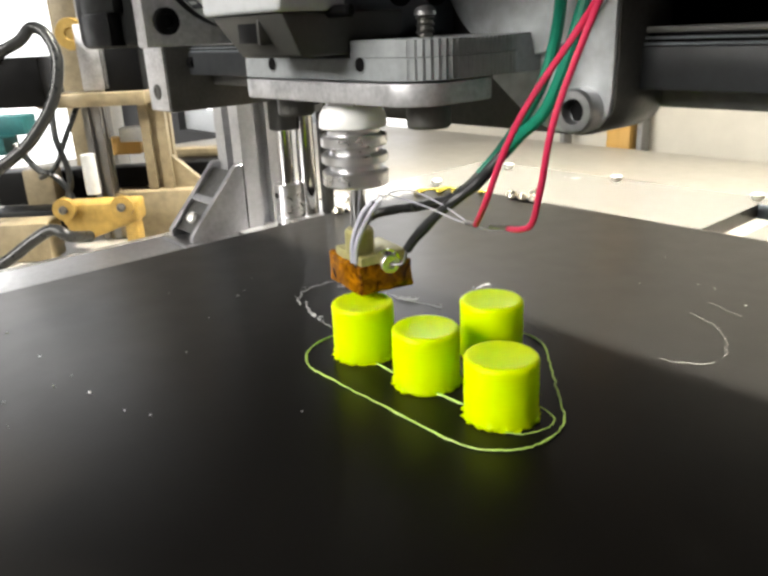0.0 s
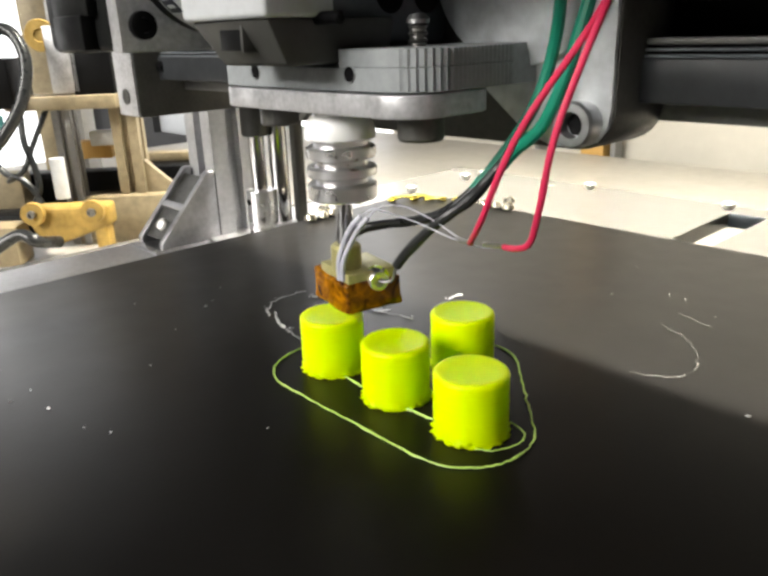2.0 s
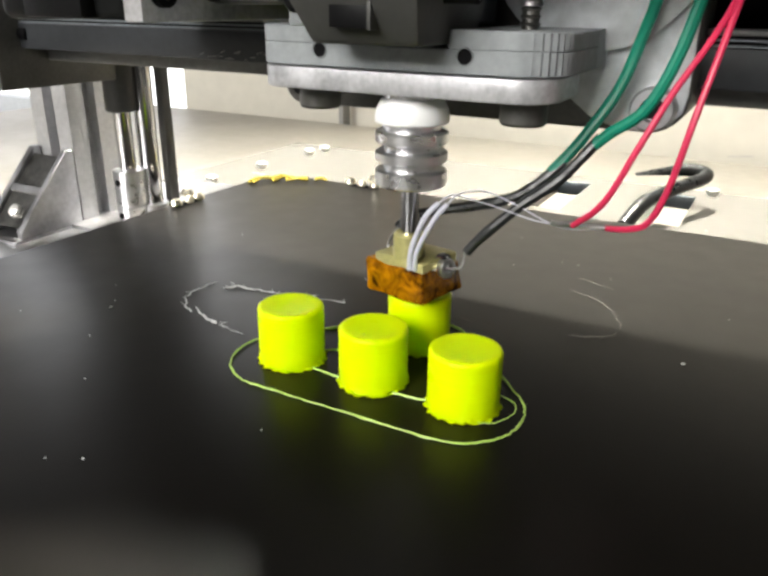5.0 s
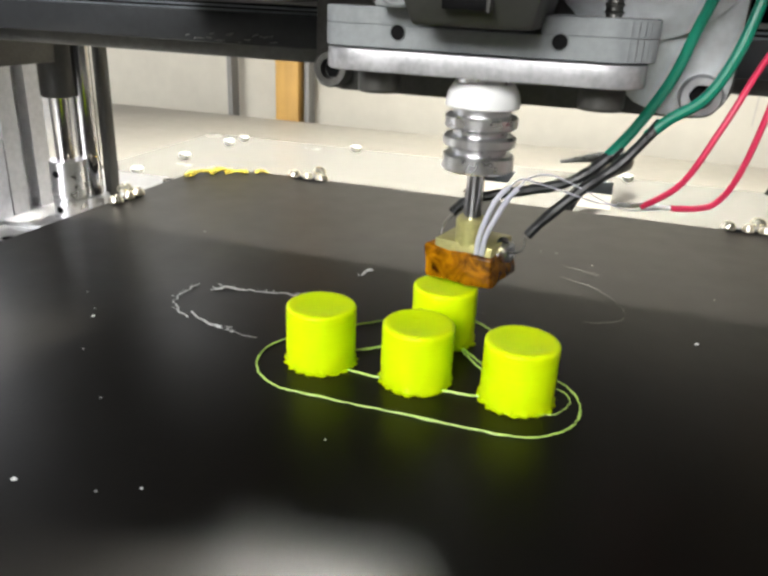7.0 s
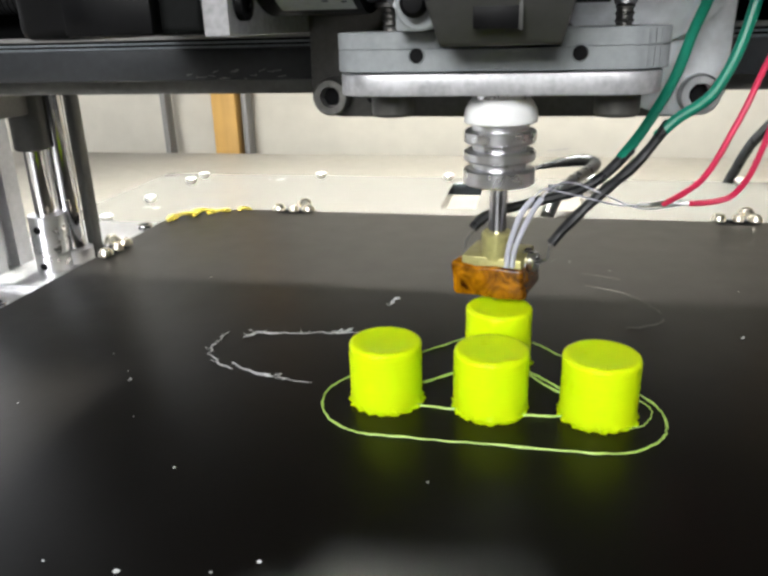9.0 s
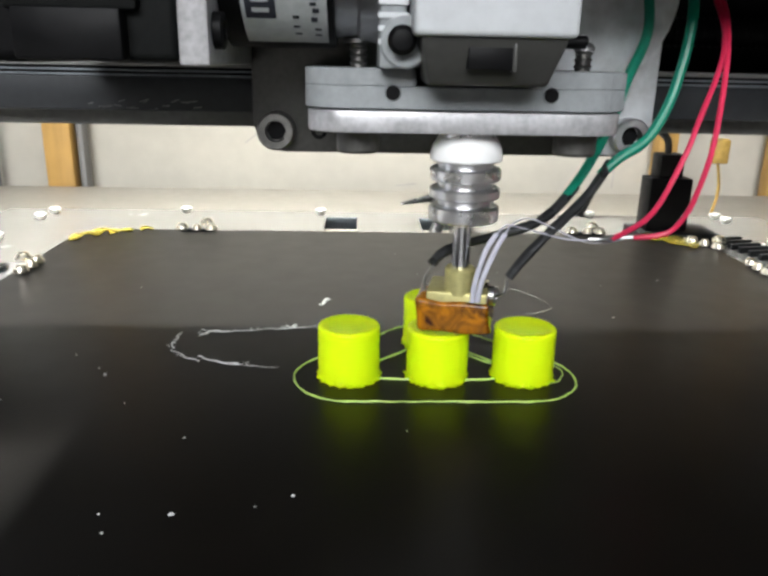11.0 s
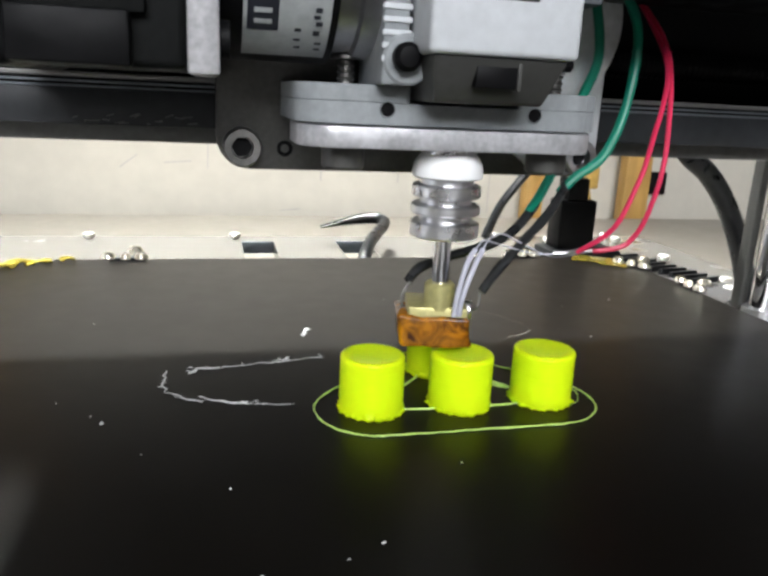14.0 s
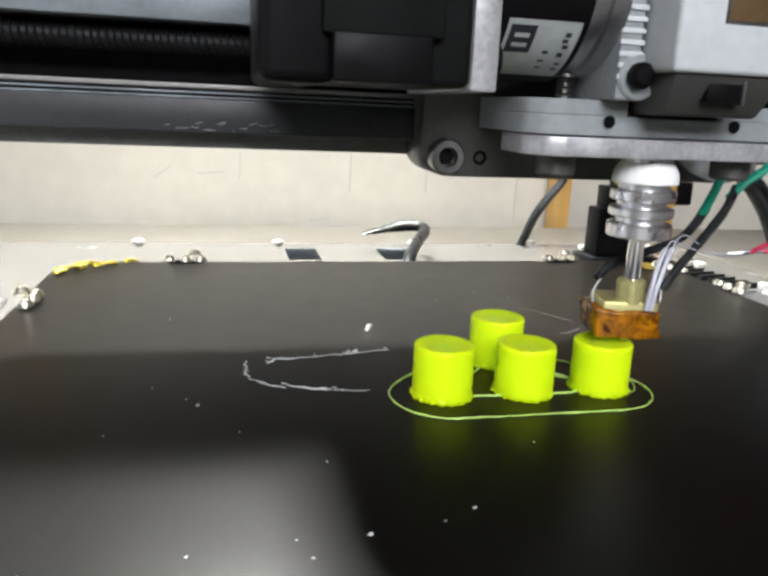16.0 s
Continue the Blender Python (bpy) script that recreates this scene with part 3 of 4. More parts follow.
def strings():
    def lay(name, label, cat, bm, material):
        ob = tagged(part(name, bm, material), label, cat)
        ON_BED.append(ob)
        return ob

    def rough(pts, amp, seed):
        k = random.Random(seed)
        out = []
        for a, b in zip(pts, pts[1:]):
            n = max(2, int((Vector(b) - Vector(a)).length / 0.12))
            out += [Vector(a).lerp(Vector(b), i / n) + Vector((k.uniform(-amp, amp), k.uniform(-amp, amp), 0)) for i in range(n)]
        return out + [Vector(pts[-1])]

    loop = hull_loop(1.14)
    sk = lay("skirt_line", "thin pale green printed skirt line round the cylinders", "filament", tube(rough(loop + [loop[0]], 0.016, 2), 0.019, 6, 2, wobble=0.7), NEON_THIN)
    for i, pts in enumerate((((-1.3, -0.2, 0.03), (-0.5, -0.28, 0.03)), ((0.5, -0.28, 0.03), (1.3, -0.22, 0.03)), ((-1.4, 0.5, 0.03), (-0.7, 1.1, 0.03), (-0.4, 1.5, 0.03)), ((-1.2, 0.6, 0.03), (-0.5, 1.3, 0.03)), ((0.45, 1.5, 0.03), (0.9, 1.0, 0.05), (1.4, 0.5, 0.03)), ((0.5, 1.35, 0.03), (1.0, 0.75, 0.03), (1.3, 0.5, 0.03)), ((2.1, 0.6, 0.03), (2.5, 0.45, 0.04), (2.62, 0.1, 0.05), (2.45, -0.3, 0.04), (2.2, -0.45, 0.03)))):
        lay("filament_string", "thin pale green filament between the printed cylinders", "filament", tube(rough(curve_points(pts, 5), 0.012, i), 0.02 if i < 6 else 0.011, 6, 2, wobble=0.5), NEON_THIN)
    for i, (pts, r) in enumerate(((((-5.73, 2.25, 0.02), (-5.72, 1.6, 0.03), (-5.66, 1.19, 0.02), (-5.3, 0.85, 0.03), (-4.95, 0.62, 0.02)), 0.035), (((-5.2, 2.1, 0.02), (-5.05, 2.3, 0.03), (-4.6, 2.35, 0.02)), 0.06), (((-4.6, 2.35, 0.02), (-3.8, 2.5, 0.02), (-3.2, 2.55, 0.03), (-2.3, 2.75, 0.02)), 0.03), (((-3.4, 2.5, 0.02), (-3.1, 2.75, 0.03)), 0.05), (((-2.55, 4.2, 0.02), (-2.45, 4.55, 0.08)), 0.04), (((-4.9, 0.75, 0.02), (-4.5, 0.55, 0.02), (-4.1, 0.45, 0.02)), 0.045), (((-4.0, 0.42, 0.02), (-3.3, 0.3, 0.02)), 0.02), (((1.91, 6.19, 0.02), (2.6, 5.9, 0.02), (3.2, 5.2, 0.02), (3.45, 4.5, 0.02)), 0.025), (((3.45, 4.2, 0.05), (3.3, 3.95, 0.03), (2.95, 3.75, 0.02), (2.6, 3.62, 0.02)), 0.04), (((1.9, 7.1, 0.01), (2.8, 6.75, 0.01)), 0.02), (((-0.7, 3.6, 0.01), (-0.1, 3.35, 0.01), (0.6, 3.25, 0.01)), 0.02))):
        hairs = []
        if i < 7:
            kk = random.Random(60 + i)
            line = curve_points(pts, 6)
            for _ in range(6):
                a = line[kk.randrange(len(line))] + Vector((kk.uniform(-0.06, 0.06), kk.uniform(-0.06, 0.06), 0.01))
                d = Vector((kk.uniform(-0.14, 0.14), kk.uniform(-0.06, 0.1), kk.uniform(0, 0.03)))
                hairs.append(tube([a, a + d * 0.5 + Vector((0, kk.uniform(-0.03, 0.03), 0.01)), a + d], kk.uniform(0.005, 0.011), 5, 3))
        lay("stray_string", "wispy pale filament string stuck on the bed", "filament", join(*hairs, tube(rough(pts, 0.045, 20 + i), r * (0.52 if i < 7 else 0.3), 6, 2, wobble=0.9, flat=0.5)), STRING if i < 7 else DIM_STRING)
    k = random.Random(5)
    for x, y, s in ((4.82, 3.45, 0.11), (-2.53, -4.27, 0.09), (-4.19, -4.71, 0.12), (-6.66, -0.08, 0.14), (-6.9, 0.25, 0.06), (-0.74, -2.32, 0.06), (1.63, 8.0, 0.06), (1.2, 8.05, 0.05), (7.26, 6.73, 0.09), (-4.51, -2.58, 0.07), (-5.2, -4.69, 0.06), (-5.02, -5.1, 0.07), (-6.63, -4.86, 0.07), (-3.05, -4.52, 0.08), (-8.61, -4.97, 0.07), (-0.43, 9.52, 0.05), (-7.6, 0.9, 0.05), (-8.2, -1.2, 0.05), (-5.9, -1.3, 0.05), (0.15, 7.2, 0.05), (2.6, 7.4, 0.05), (-5.0, -6.0, 0.07), (-4.0, -6.2, 0.06), (-7.6, 5.6, 0.06), (5.4, 6.2, 0.05)):
        bm = bmesh.new()
        bmesh.ops.create_icosphere(bm, subdivisions=1, radius=s * 0.38)
        for v in bm.verts:
            v.co = Vector((v.co.x * k.uniform(0.6, 1.5), v.co.y * k.uniform(0.4, 1.1), v.co.z * k.uniform(0.3, 0.8)))
        lo = min(v.co.z for v in bm.verts)
        for v in bm.verts:
            v.co.z -= lo - 0.002
        ob = lay("filament_flake", "tiny pale plastic flake on the bed", "debris", bm, STRING)
        ob["group"] = "flakes on the bed"
        ob.matrix_world = pose(x * CM, y * CM, 0, 0, 0, k.uniform(0, 180))


# ---- print head, in its own space: nozzle axis at x = y = 0 ----
def print_head():
    h = thing("extruder", "grey and white extruder with motor, hot end and coloured wires", "extruder")
    # carriage
    pts = []
    for x, z in ((-4.1, 4.27), (4.18, 4.27)):
        s = -1 if x < 0 else 1
        seq = [(x - s * 0.65 + s * 0.65 * math.sin(radians(a)), z + 0.65 - 0.65 * math.cos(radians(a))) for a in range(0, 91, 15)]
        pts += seq[::-1] if s < 0 else seq
    pts += [(4.18, 9.8), (-4.1, 9.8)]
    bm = moved(outline(pts, -3.85, -2.2, 0.05), Matrix.Rotation(radians(90), 4, "X"))
    car = part("carriage", bm, CARR, h, "grey anodised carriage block")
    part("carriage_face", moved(outline([(1.6, 5.2), (2.5, 4.5), (3.0, 4.32), (3.5, 4.31), (3.9, 4.42), (4.09, 4.65), (4.14, 4.95), (4.14, 9.7), (1.6, 9.7)], -2.22, -2.12, 0.03), Matrix.Rotation(radians(90), 4, "X")), CARR_FACE, car, "scuffed light grey face plate")
    for x in (-3.6, 3.63):
        # like screws; the right one's brighter look is put into lighter metal
        part("carriage_screw", socket_screw((x, 2.2, 4.72), (0, -1, 0), 0.38, 0.42), ALU if x > 0 else STEEL, car)
        # shade inside the socket, put in as a black disc on its floor
        part("socket_shade", moved(lathe([(0, 0), (0.205, 0), (0.205, 0.02), (0, 0.02)], 6), Matrix.Translation((x, 2.012, 4.72)) @ Matrix.Rotation(radians(90), 4, "X")), BLACK, car, "black hexagon disc for the socket's shade")
    # flat black disc for the shaded inside of a hole
    part("hole_disc", socket_screw((-2.75, 2.21, 4.7), (0, -1, 0), 0.16, 0.02), BLACK, car)
    # bracket and mounting plate
    def bracket_edge(x0, x1, r0, r1, n=10):
        """Outline with big rounded front corners; the right one and its side are finely fluted."""
        pts = rounded(x0, x1, -0.77, 2.19, (r0, r1, 0.08, 0.08), n)
        if r1 < 0.3:
            return pts
        out = []
        for i, (a, b) in enumerate(zip(pts, pts[1:] + pts[:1])):
            out.append(a)
            long = math.dist(a, b)
            if a[0] > x1 - r1 - 0.2 and b[0] > x1 - r1 and a[1] < 1.3 and long > 0.05:
                k = int(long / 0.05)
                for q in range(1, k):
                    t = q / k
                    y = a[1] + (b[1] - a[1]) * t
                    out.append((a[0] + (b[0] - a[0]) * t - (0.028 if q % 2 and y < 1.4 else 0), y))
        return out

    br = part("bracket", outline(bracket_edge(-2.85, 2.7, 0.7, 0.8), 5.36, 5.72, 0.015, 1), GREY_PRINT, h, "grey printed extruder bracket")
    part("bracket_lug", outline(bracket_edge(-2.85, -0.98, 0.7, 0.1), 5.72, 6.0, 0.02, 1), GREY_PRINT, br)
    part("bracket_lug", outline(bracket_edge(0.93, 2.7, 0.1, 0.8), 5.72, 6.0, 0.015, 1), GREY_PRINT, br)
    for x in (-1.37, 1.24):
        # no real hole: its dark inside is a black disc on the face
        part("hole_disc", moved(lathe([(0, 0), (0.115, 0), (0.115, 0.02), (0, 0.02)], 20), Matrix.Translation((x, -0.765, 5.62)) @ Matrix.Rotation(radians(90), 4, "X")), BLACK, br)
        part("hole_rim", moved(lathe([(0.115, 0), (0.13, 0.022), (0.145, 0)], 24), Matrix.Translation((x, -0.77, 5.62)) @ Matrix.Rotation(radians(90), 4, "X")), GREY_PRINT, br)
    pl = part("mount_plate", outline(rounded(-2.8, 2.6, -0.8, 1.25, (0.68, 0.7, 0.5, 0.5), 10), 4.97, 5.33, 0.03), ALU_SATIN, h, "worn aluminium mounting plate")
    for x in (-1.94, 1.95):
        part("cap_screw", socket_screw((x, 0.08, 4.975), (0, 0, -1), 0.38, 0.42), CARR, pl)
        part("stud", rod((x, 0.05, 5.9), (x, 0.05, 6.4 if x < 0 else 6.34), 0.13), STEEL, br)
        for z in (6.05, 6.16, 6.27):
            part("stud_thread", moved(lathe([(0.13, 0), (0.165, 0.03), (0.13, 0.06)], 18), Matrix.Translation((x, 0.05, z))), STEEL, br)
        wide = 0.27 if x < 0 else 0.18
        part("stud_head", moved(lathe([(0, 0), (wide, 0), (wide, 0.06), (wide * 0.7, 0.13), (0, 0.15)], 20), Matrix.Translation((x, 0.05, 6.4 if x < 0 else 6.34))), STEEL if x < 0 else ALU, br)
    # motor and gearbox
    mo = part("motor", box(-7.6, -4.5, -2.0, 2.15, 6.05, 10.2, 0.12, 3), MOTOR, h, "black stepper motor")
    part("end_cap", box(-7.75, -6.6, -2.05, 2.18, 6.0, 10.25, 0.2, 3), BLACK, mo)
    part("connector", box(-6.7, -5.2, -2.3, -1.9, 6.05, 6.75, 0.05), BLACK, mo, "black motor connector")
    part("cover", box(-6.85, -5.0, -2.22, -1.9, 6.72, 9.9, 0.06), MOTOR, mo)
    part("flange", box(-4.5, -4.06, -2.02, 2.16, 6.0, 10.22, 0.05), ALU_SATIN, mo, "light aluminium motor flange")
    for y in (-1.55,):
        part("flange_screw", socket_screw((-4.06, y, 6.5), (1, 0, 0), 0.27, 0.15), BLACK, mo)
    gx = part("gearbox", moved(lathe([(0, 0), (1.8, 0), (1.8, 1.75), (0, 1.75)], 56), Matrix.Translation((-4.06, 0.1, 8.1)) @ Matrix.Rotation(radians(90), 4, "Y")), BLACK, h, "black gearbox")
    part("gear_ring", moved(lathe([(0, 0), (1.62, 0), (1.62, 0.35), (1.7, 0.4), (1.7, 0.7), (0, 0.7)], 56), Matrix.Translation((-2.31, 0.1, 8.1)) @ Matrix.Rotation(radians(90), 4, "Y")), ALU, gx, "bare metal gear ring")
    # curved label on the front of the gearbox
    def wrap(name, x0, x1, a0, a1, rad, material, parent, lab=""):
        bm = bmesh.new()
        rows = []
        for i in range(9):
            a = radians(a0 + (a1 - a0) * i / 8)
            rows.append([bm.verts.new((x, 0.1 - rad * math.cos(a), 8.1 + rad * math.sin(a))) for x in (x0, x1)])
        for p, q in zip(rows, rows[1:]):
            bm.faces.new((p[0], p[1], q[1], q[0]))
        geo = bmesh.ops.extrude_face_region(bm, geom=list(bm.faces))["geom"]
        for v in geo:
            if isinstance(v, bmesh.types.BMVert):
                d = Vector((0, v.co.y - 0.1, v.co.z - 8.1)).normalized()
                v.co += d * 0.006
        return part(name, bm, material, parent, lab)

    lb = wrap("label", -3.72, -2.42, -72, -30, 1.803, LABELW, gx, "white paper label with dark emblem")
    wrap("emblem", -3.66, -3.2, -50, -33, 1.811, INK, lb)
    wrap("emblem_bar", -3.56, -3.3, -40, -37.5, 1.819, LABELW, lb)
    wrap("emblem_bar", -3.56, -3.3, -46, -43.5, 1.819, LABELW, lb)
    for x, a, w in ((-2.66, -36, 2.5), (-2.68, -40, 2), (-2.64, -43.5, 2.5), (-2.67, -49, 3), (-2.62, -57, 1.5), (-2.62, -62, 1.5), (-2.95, -48, 2), (-2.95, -55, 1.5), (-2.93, -61, 1.5)):
        wrap("print_bar", x, x + 0.1, a - w, a, 1.811, INK, lb)
    # hinged arm with ribs
    arm = part("arm", box(-1.62, -1.2, -1.3, 0.6, 6.0, 9.6, 0.06), GREY_PRINT, h, "light grey ribbed extruder arm")
    for i in range(9):
        part("arm_rib", box(-1.64, -1.18, -1.34, -1.28, 6.35 + i * 0.19, 6.44 + i * 0.19, 0.015, 1), WHITE, arm)
    # white cover and the dark part under it
    cov = part("cover", box(-1.15, 1.2, -2.25, -0.95, 6.47, 9.8, 0.09, 3), WHITE, h, "white plastic cover")
    part("cover_window", box(-0.3, 0.4, -2.27, -2.2, 7.3, 7.75, 0.02), BROWN, cov, "small brown window")
    part("window_rim", join(box(-0.36, 0.46, -2.265, -2.2, 7.75, 7.8, 0.01), box(-0.36, 0.46, -2.265, -2.2, 7.25, 7.3, 0.01), box(-0.36, -0.3, -2.265, -2.2, 7.25, 7.8, 0.01), box(0.4, 0.46, -2.265, -2.2, 7.25, 7.8, 0.01)), DARKGREY, cov)
    under = box(-1.05, 1.1, -2.15, 0.4, 5.78, 6.47, 0.06)
    for v in under.verts:
        k = (6.47 - v.co.z) / 0.69
        v.co.x *= 1 - 0.16 * k
        if v.co.y < -1:
            v.co.y += 0.45 * k
    un = part("idler_block", under, DARKGREY, h, "dark grey plastic idler block")
    # black block put in for the shade of a recess
    part("recess_block", box(-0.35, 0.35, -2.06, -1.7, 6.02, 6.35, 0.02), BLACK, un)
    part("latch", box(0.3, 0.36, -2.1, -1.7, 6.0, 6.4, 0.01), DARKGREY, un)
    part("knob", moved(lathe([(0, 0), (0.16, 0), (0.22, 0.08), (0.22, 0.22), (0.15, 0.3), (0, 0.32)], 24), Matrix.Translation((-1.28, -1.35, 6.42)) @ Matrix.Rotation(radians(90), 4, "X")), BLACK, un, "round black knob")
    part("knob_boss", moved(lathe([(0, 0), (0.4, 0), (0.4, 0.3), (0.36, 0.34), (0, 0.34)], 28), Matrix.Translation((-1.22, -1.02, 6.4)) @ Matrix.Rotation(radians(90), 4, "X")), GREY_PRINT, un)
    part("pivot_pin", rod((1.0, -1.2, 6.45), (1.62, -1.2, 6.45), 0.1), BLACK, un)
    part("side_body", box(-1.1, 0.65, -0.9, 2.15, 6.02, 9.6, 0.1), BODY, h, "dark grey extruder body")
    # added out of view, blocks the lamp's streak on the bed
    part("shade_body", box(0.67, 2.25, -0.9, 2.1, 7.45, 9.8, 0.1), BODY, h, "unseen grey block added to shade the bed")
    for y in (0.72, 1.62):
        # hole shown by a thin black disc in place of its shade
        part("body_hole_disc", moved(lathe([(0, 0), (0.33, 0), (0.33, 0.012), (0, 0.012)], 28), Matrix.Translation((0.65, y, 6.85)) @ Matrix.Rotation(radians(90), 4, "Y")), BLACK, h)
    fan = part("side_dome", moved(lathe([(0, 0), (1.9, 0), (1.9, 0.2), (1.5, 0.34), (0, 0.36)], 48), Matrix.Translation((2.4, 2.15, 7.5)) @ Matrix.Rotation(radians(90), 4, "X")), CARR_FACE, h, "round scuffed grey motor face")
    # dark cable carrier over the bed, mostly unseen, sized to shade it
    cc = part("cable_carrier", box(2.25, 12.6, -2.2, 1.9, 7.9, 8.2, 0.05), BLACK, h, "black cable carrier, mostly unseen, sized to shade the bed")
    for i in range(11):
        x = 2.7 + i * 0.9
        part("carrier_link", box(x, x + 0.8, -2.2, 1.9, 8.7, 10.2, 0.12), BLACK, cc)
        part("carrier_pin", socket_screw((x + 0.4, -2.2, 9.3), (0, -1, 0), 0.1, 0.04), STEEL, cc)
    # hot end
    prof = [(0, 4.97), (0.5, 4.97), (0.5, 4.33)]
    for z1, z0 in ((4.33, 4.1), (3.98, 3.78), (3.66, 3.36)):
        prof += [(0.48, z1 + 0.005), (0.6, z1), (0.64, z1 - 0.035), (0.64, z0 + 0.035), (0.6, z0), (0.48, z0 - 0.005)]
    hs = part("heatsink", lathe(prof[:-1] + [(0, 3.36)], 56), ALU_BRIGHT, h, "finned turned aluminium heatsink")
    part("collar", lathe([(0.2, 4.968), (0.42, 4.93), (0.54, 4.84), (0.62, 4.7), (0.645, 4.56), (0.645, 4.47), (0.6, 4.44), (0.49, 4.44)], 48), BRIGHTWHITE, hs, "white domed collar")
    part("heat_break", rod((0, 0, 2.4), (0, 0, 3.4), 0.165), CHROME, h, "thin steel heat break")
    part("brass_nut", lathe([(0, 1.95), (0.29, 1.95), (0.29, 2.42), (0.25, 2.47), (0, 2.47)], 6 * 4), BRASS, h)
    T = Matrix.Rotation(radians(-12), 4, "Z")
    blk = part("heater_block", moved(box(-0.6, 0.54, -0.27, 0.78, 1.42, 2.02, 0.04), T), BRASS, h, "olive heater block")
    tp = box(-0.76, 0.62, -0.36, 0.86, 1.24, 1.86, 0.08, 4)
    bmesh.ops.subdivide_edges(tp, edges=list(tp.edges), cuts=2, use_grid_fill=True)
    for v in tp.verts:
        v.co.x += 0.03 * math.sin(v.co.z * 6) - 0.02
    for v in tp.verts:
        v.co += Vector((0.05 * noise.noise(v.co * 4), 0.05 * noise.noise(v.co * 4 + Vector((9, 0, 0))), 0.07 * noise.noise(v.co * 3 + Vector((0, 7, 0)))))
    part("amber_wrap", moved(tp, T), KAPTON, blk, "amber heat tape wrapped round the block")
    part("nozzle", lathe([(0, 1.1), (0.05, 1.1), (0.2, 1.25), (0.28, 1.25), (0.28, 1.45), (0, 1.45)], 24), BRASS, h)
    part("block_screw", socket_screw((0.6, 0.22, 1.83), (1, -0.45, 0), 0.19, 0.16), ALU_BRIGHT, blk)
    part("washer", moved(lathe([(0, 0), (0.26, 0), (0.26, 0.04), (0, 0.04)], 24), Matrix.Translation((0.55, 0.23, 1.83)) @ Vector((1, -0.45, 0)).to_track_quat("Z", "Y").to_matrix().to_4x4()), CHROME, blk)

    # wires
    def wire(name, pts, r, m, lab, **k):
        return part(name, tube(pts, r, 10, 8, **k), m, h, lab)

    wire("black_lead", [(1, 0.36, 2.14), (1.25, 0.42, 2.46), (1.81, 0.57, 3.03), (2.37, 0.8, 3.5), (2.68, 0.9, 3.86), (3, 1.1, 4.3)], 0.1, SLEEVE, "black shrink sleeve on a heater lead", wobble=0.15)
    wire("heater_leg", [(0.66, 0.2, 1.8), (0.92, 0.3, 1.85), (0.97, 0.37, 2.12)], 0.03, STEEL, "bare bent heater leg")
    wire("black_lead", [(-0.5, 0.5, 2.35), (-0.25, 0.6, 2.58), (0.2, 0.75, 2.72), (0.8, 0.85, 2.86), (1.44, 0.9, 3.05), (1.89, 1, 3.3), (2.4, 1.2, 3.8)], 0.1, SLEEVE, "black shrink sleeve on a heater lead", wobble=0.15)
    wire("heater_leg", [(-0.62, 0.3, 1.75), (-0.62, 0.4, 2.1), (-0.45, 0.45, 2.36)], 0.03, STEEL, "bare bent heater leg")
    wire("green_wire", [(2.8, 1.03, 4.05), (3.13, 1.04, 4.38), (3.69, 0.98, 4.86), (4.09, 1.04, 5.88), (4.28, 1.28, 7.33), (3.8, 1.44, 8.3)], 0.1, GREEN, "green insulated wire")
    wire("green_wire", [(2.2, 1.12, 3.62), (2.6, 1.3, 4.15), (3.07, 1.55, 4.99), (3.33, 1.64, 5.82), (3.56, 1.45, 6.8), (3.35, 1.47, 7.99)], 0.1, GREEN, "green insulated wire")
    wire("red_wire", [(2.9, 0.2, 2.98), (3.42, -0.15, 3.52), (3.81, -0.17, 4.38), (4.12, 0.03, 5.12), (4.76, 0.82, 6.66), (4.5, 1.97, 8.18)], 0.052, RED, "red insulated wire")
    wire("red_wire", [(3.4, 0.45, 2.95), (3.79, 0.28, 3.04), (4.07, 0.2, 3.22), (4.3, 0.07, 3.81), (4.53, 0.12, 5.03), (4.82, 0.93, 6.91), (4.71, 2.17, 8.12)], 0.052, RED, "red insulated wire")
    wire("pale_sleeve", [(0.2, -0.36, 1.88), (0.24, -0.37, 2.3), (0.42, -0.25, 2.85), (0.62, -0.12, 3.12)], 0.05, LILAC, "pale lilac sleeve on a sensor wire")
    wire("pale_sleeve", [(0.3, -0.36, 1.88), (0.36, -0.36, 2.3), (0.6, -0.22, 2.85), (0.78, -0.1, 3.12)], 0.05, LILAC, "pale lilac sleeve on a sensor wire")
    wire("thin_wire", [(0.62, -0.12, 3.12), (0.8, 0.0, 3.26), (1.0, 0.1, 3.22), (1.5, 0.4, 3.05), (2.2, 0.5, 2.88), (2.85, 0.24, 2.97)], 0.014, LILAC, "thin pale sensor wire")
    wire("thin_wire", [(0.78, -0.1, 3.12), (0.95, 0.02, 3.3), (1.3, 0.25, 3.34), (1.8, 0.5, 3.12), (2.6, 0.6, 2.8), (3.42, 0.45, 2.95)], 0.014, LILAC, "thin pale sensor wire")
    wire("solder_joint", [(2.5, 0.4, 2.92), (2.75, 0.3, 2.95), (2.98, 0.15, 3.06)], 0.04, ALU, "bare soldered joint")
    wire("solder_joint", [(2.9, 0.56, 2.88), (3.2, 0.5, 2.93), (3.5, 0.46, 2.96)], 0.04, ALU, "bare soldered joint")
    return h


room()
printer_frame()
bed()
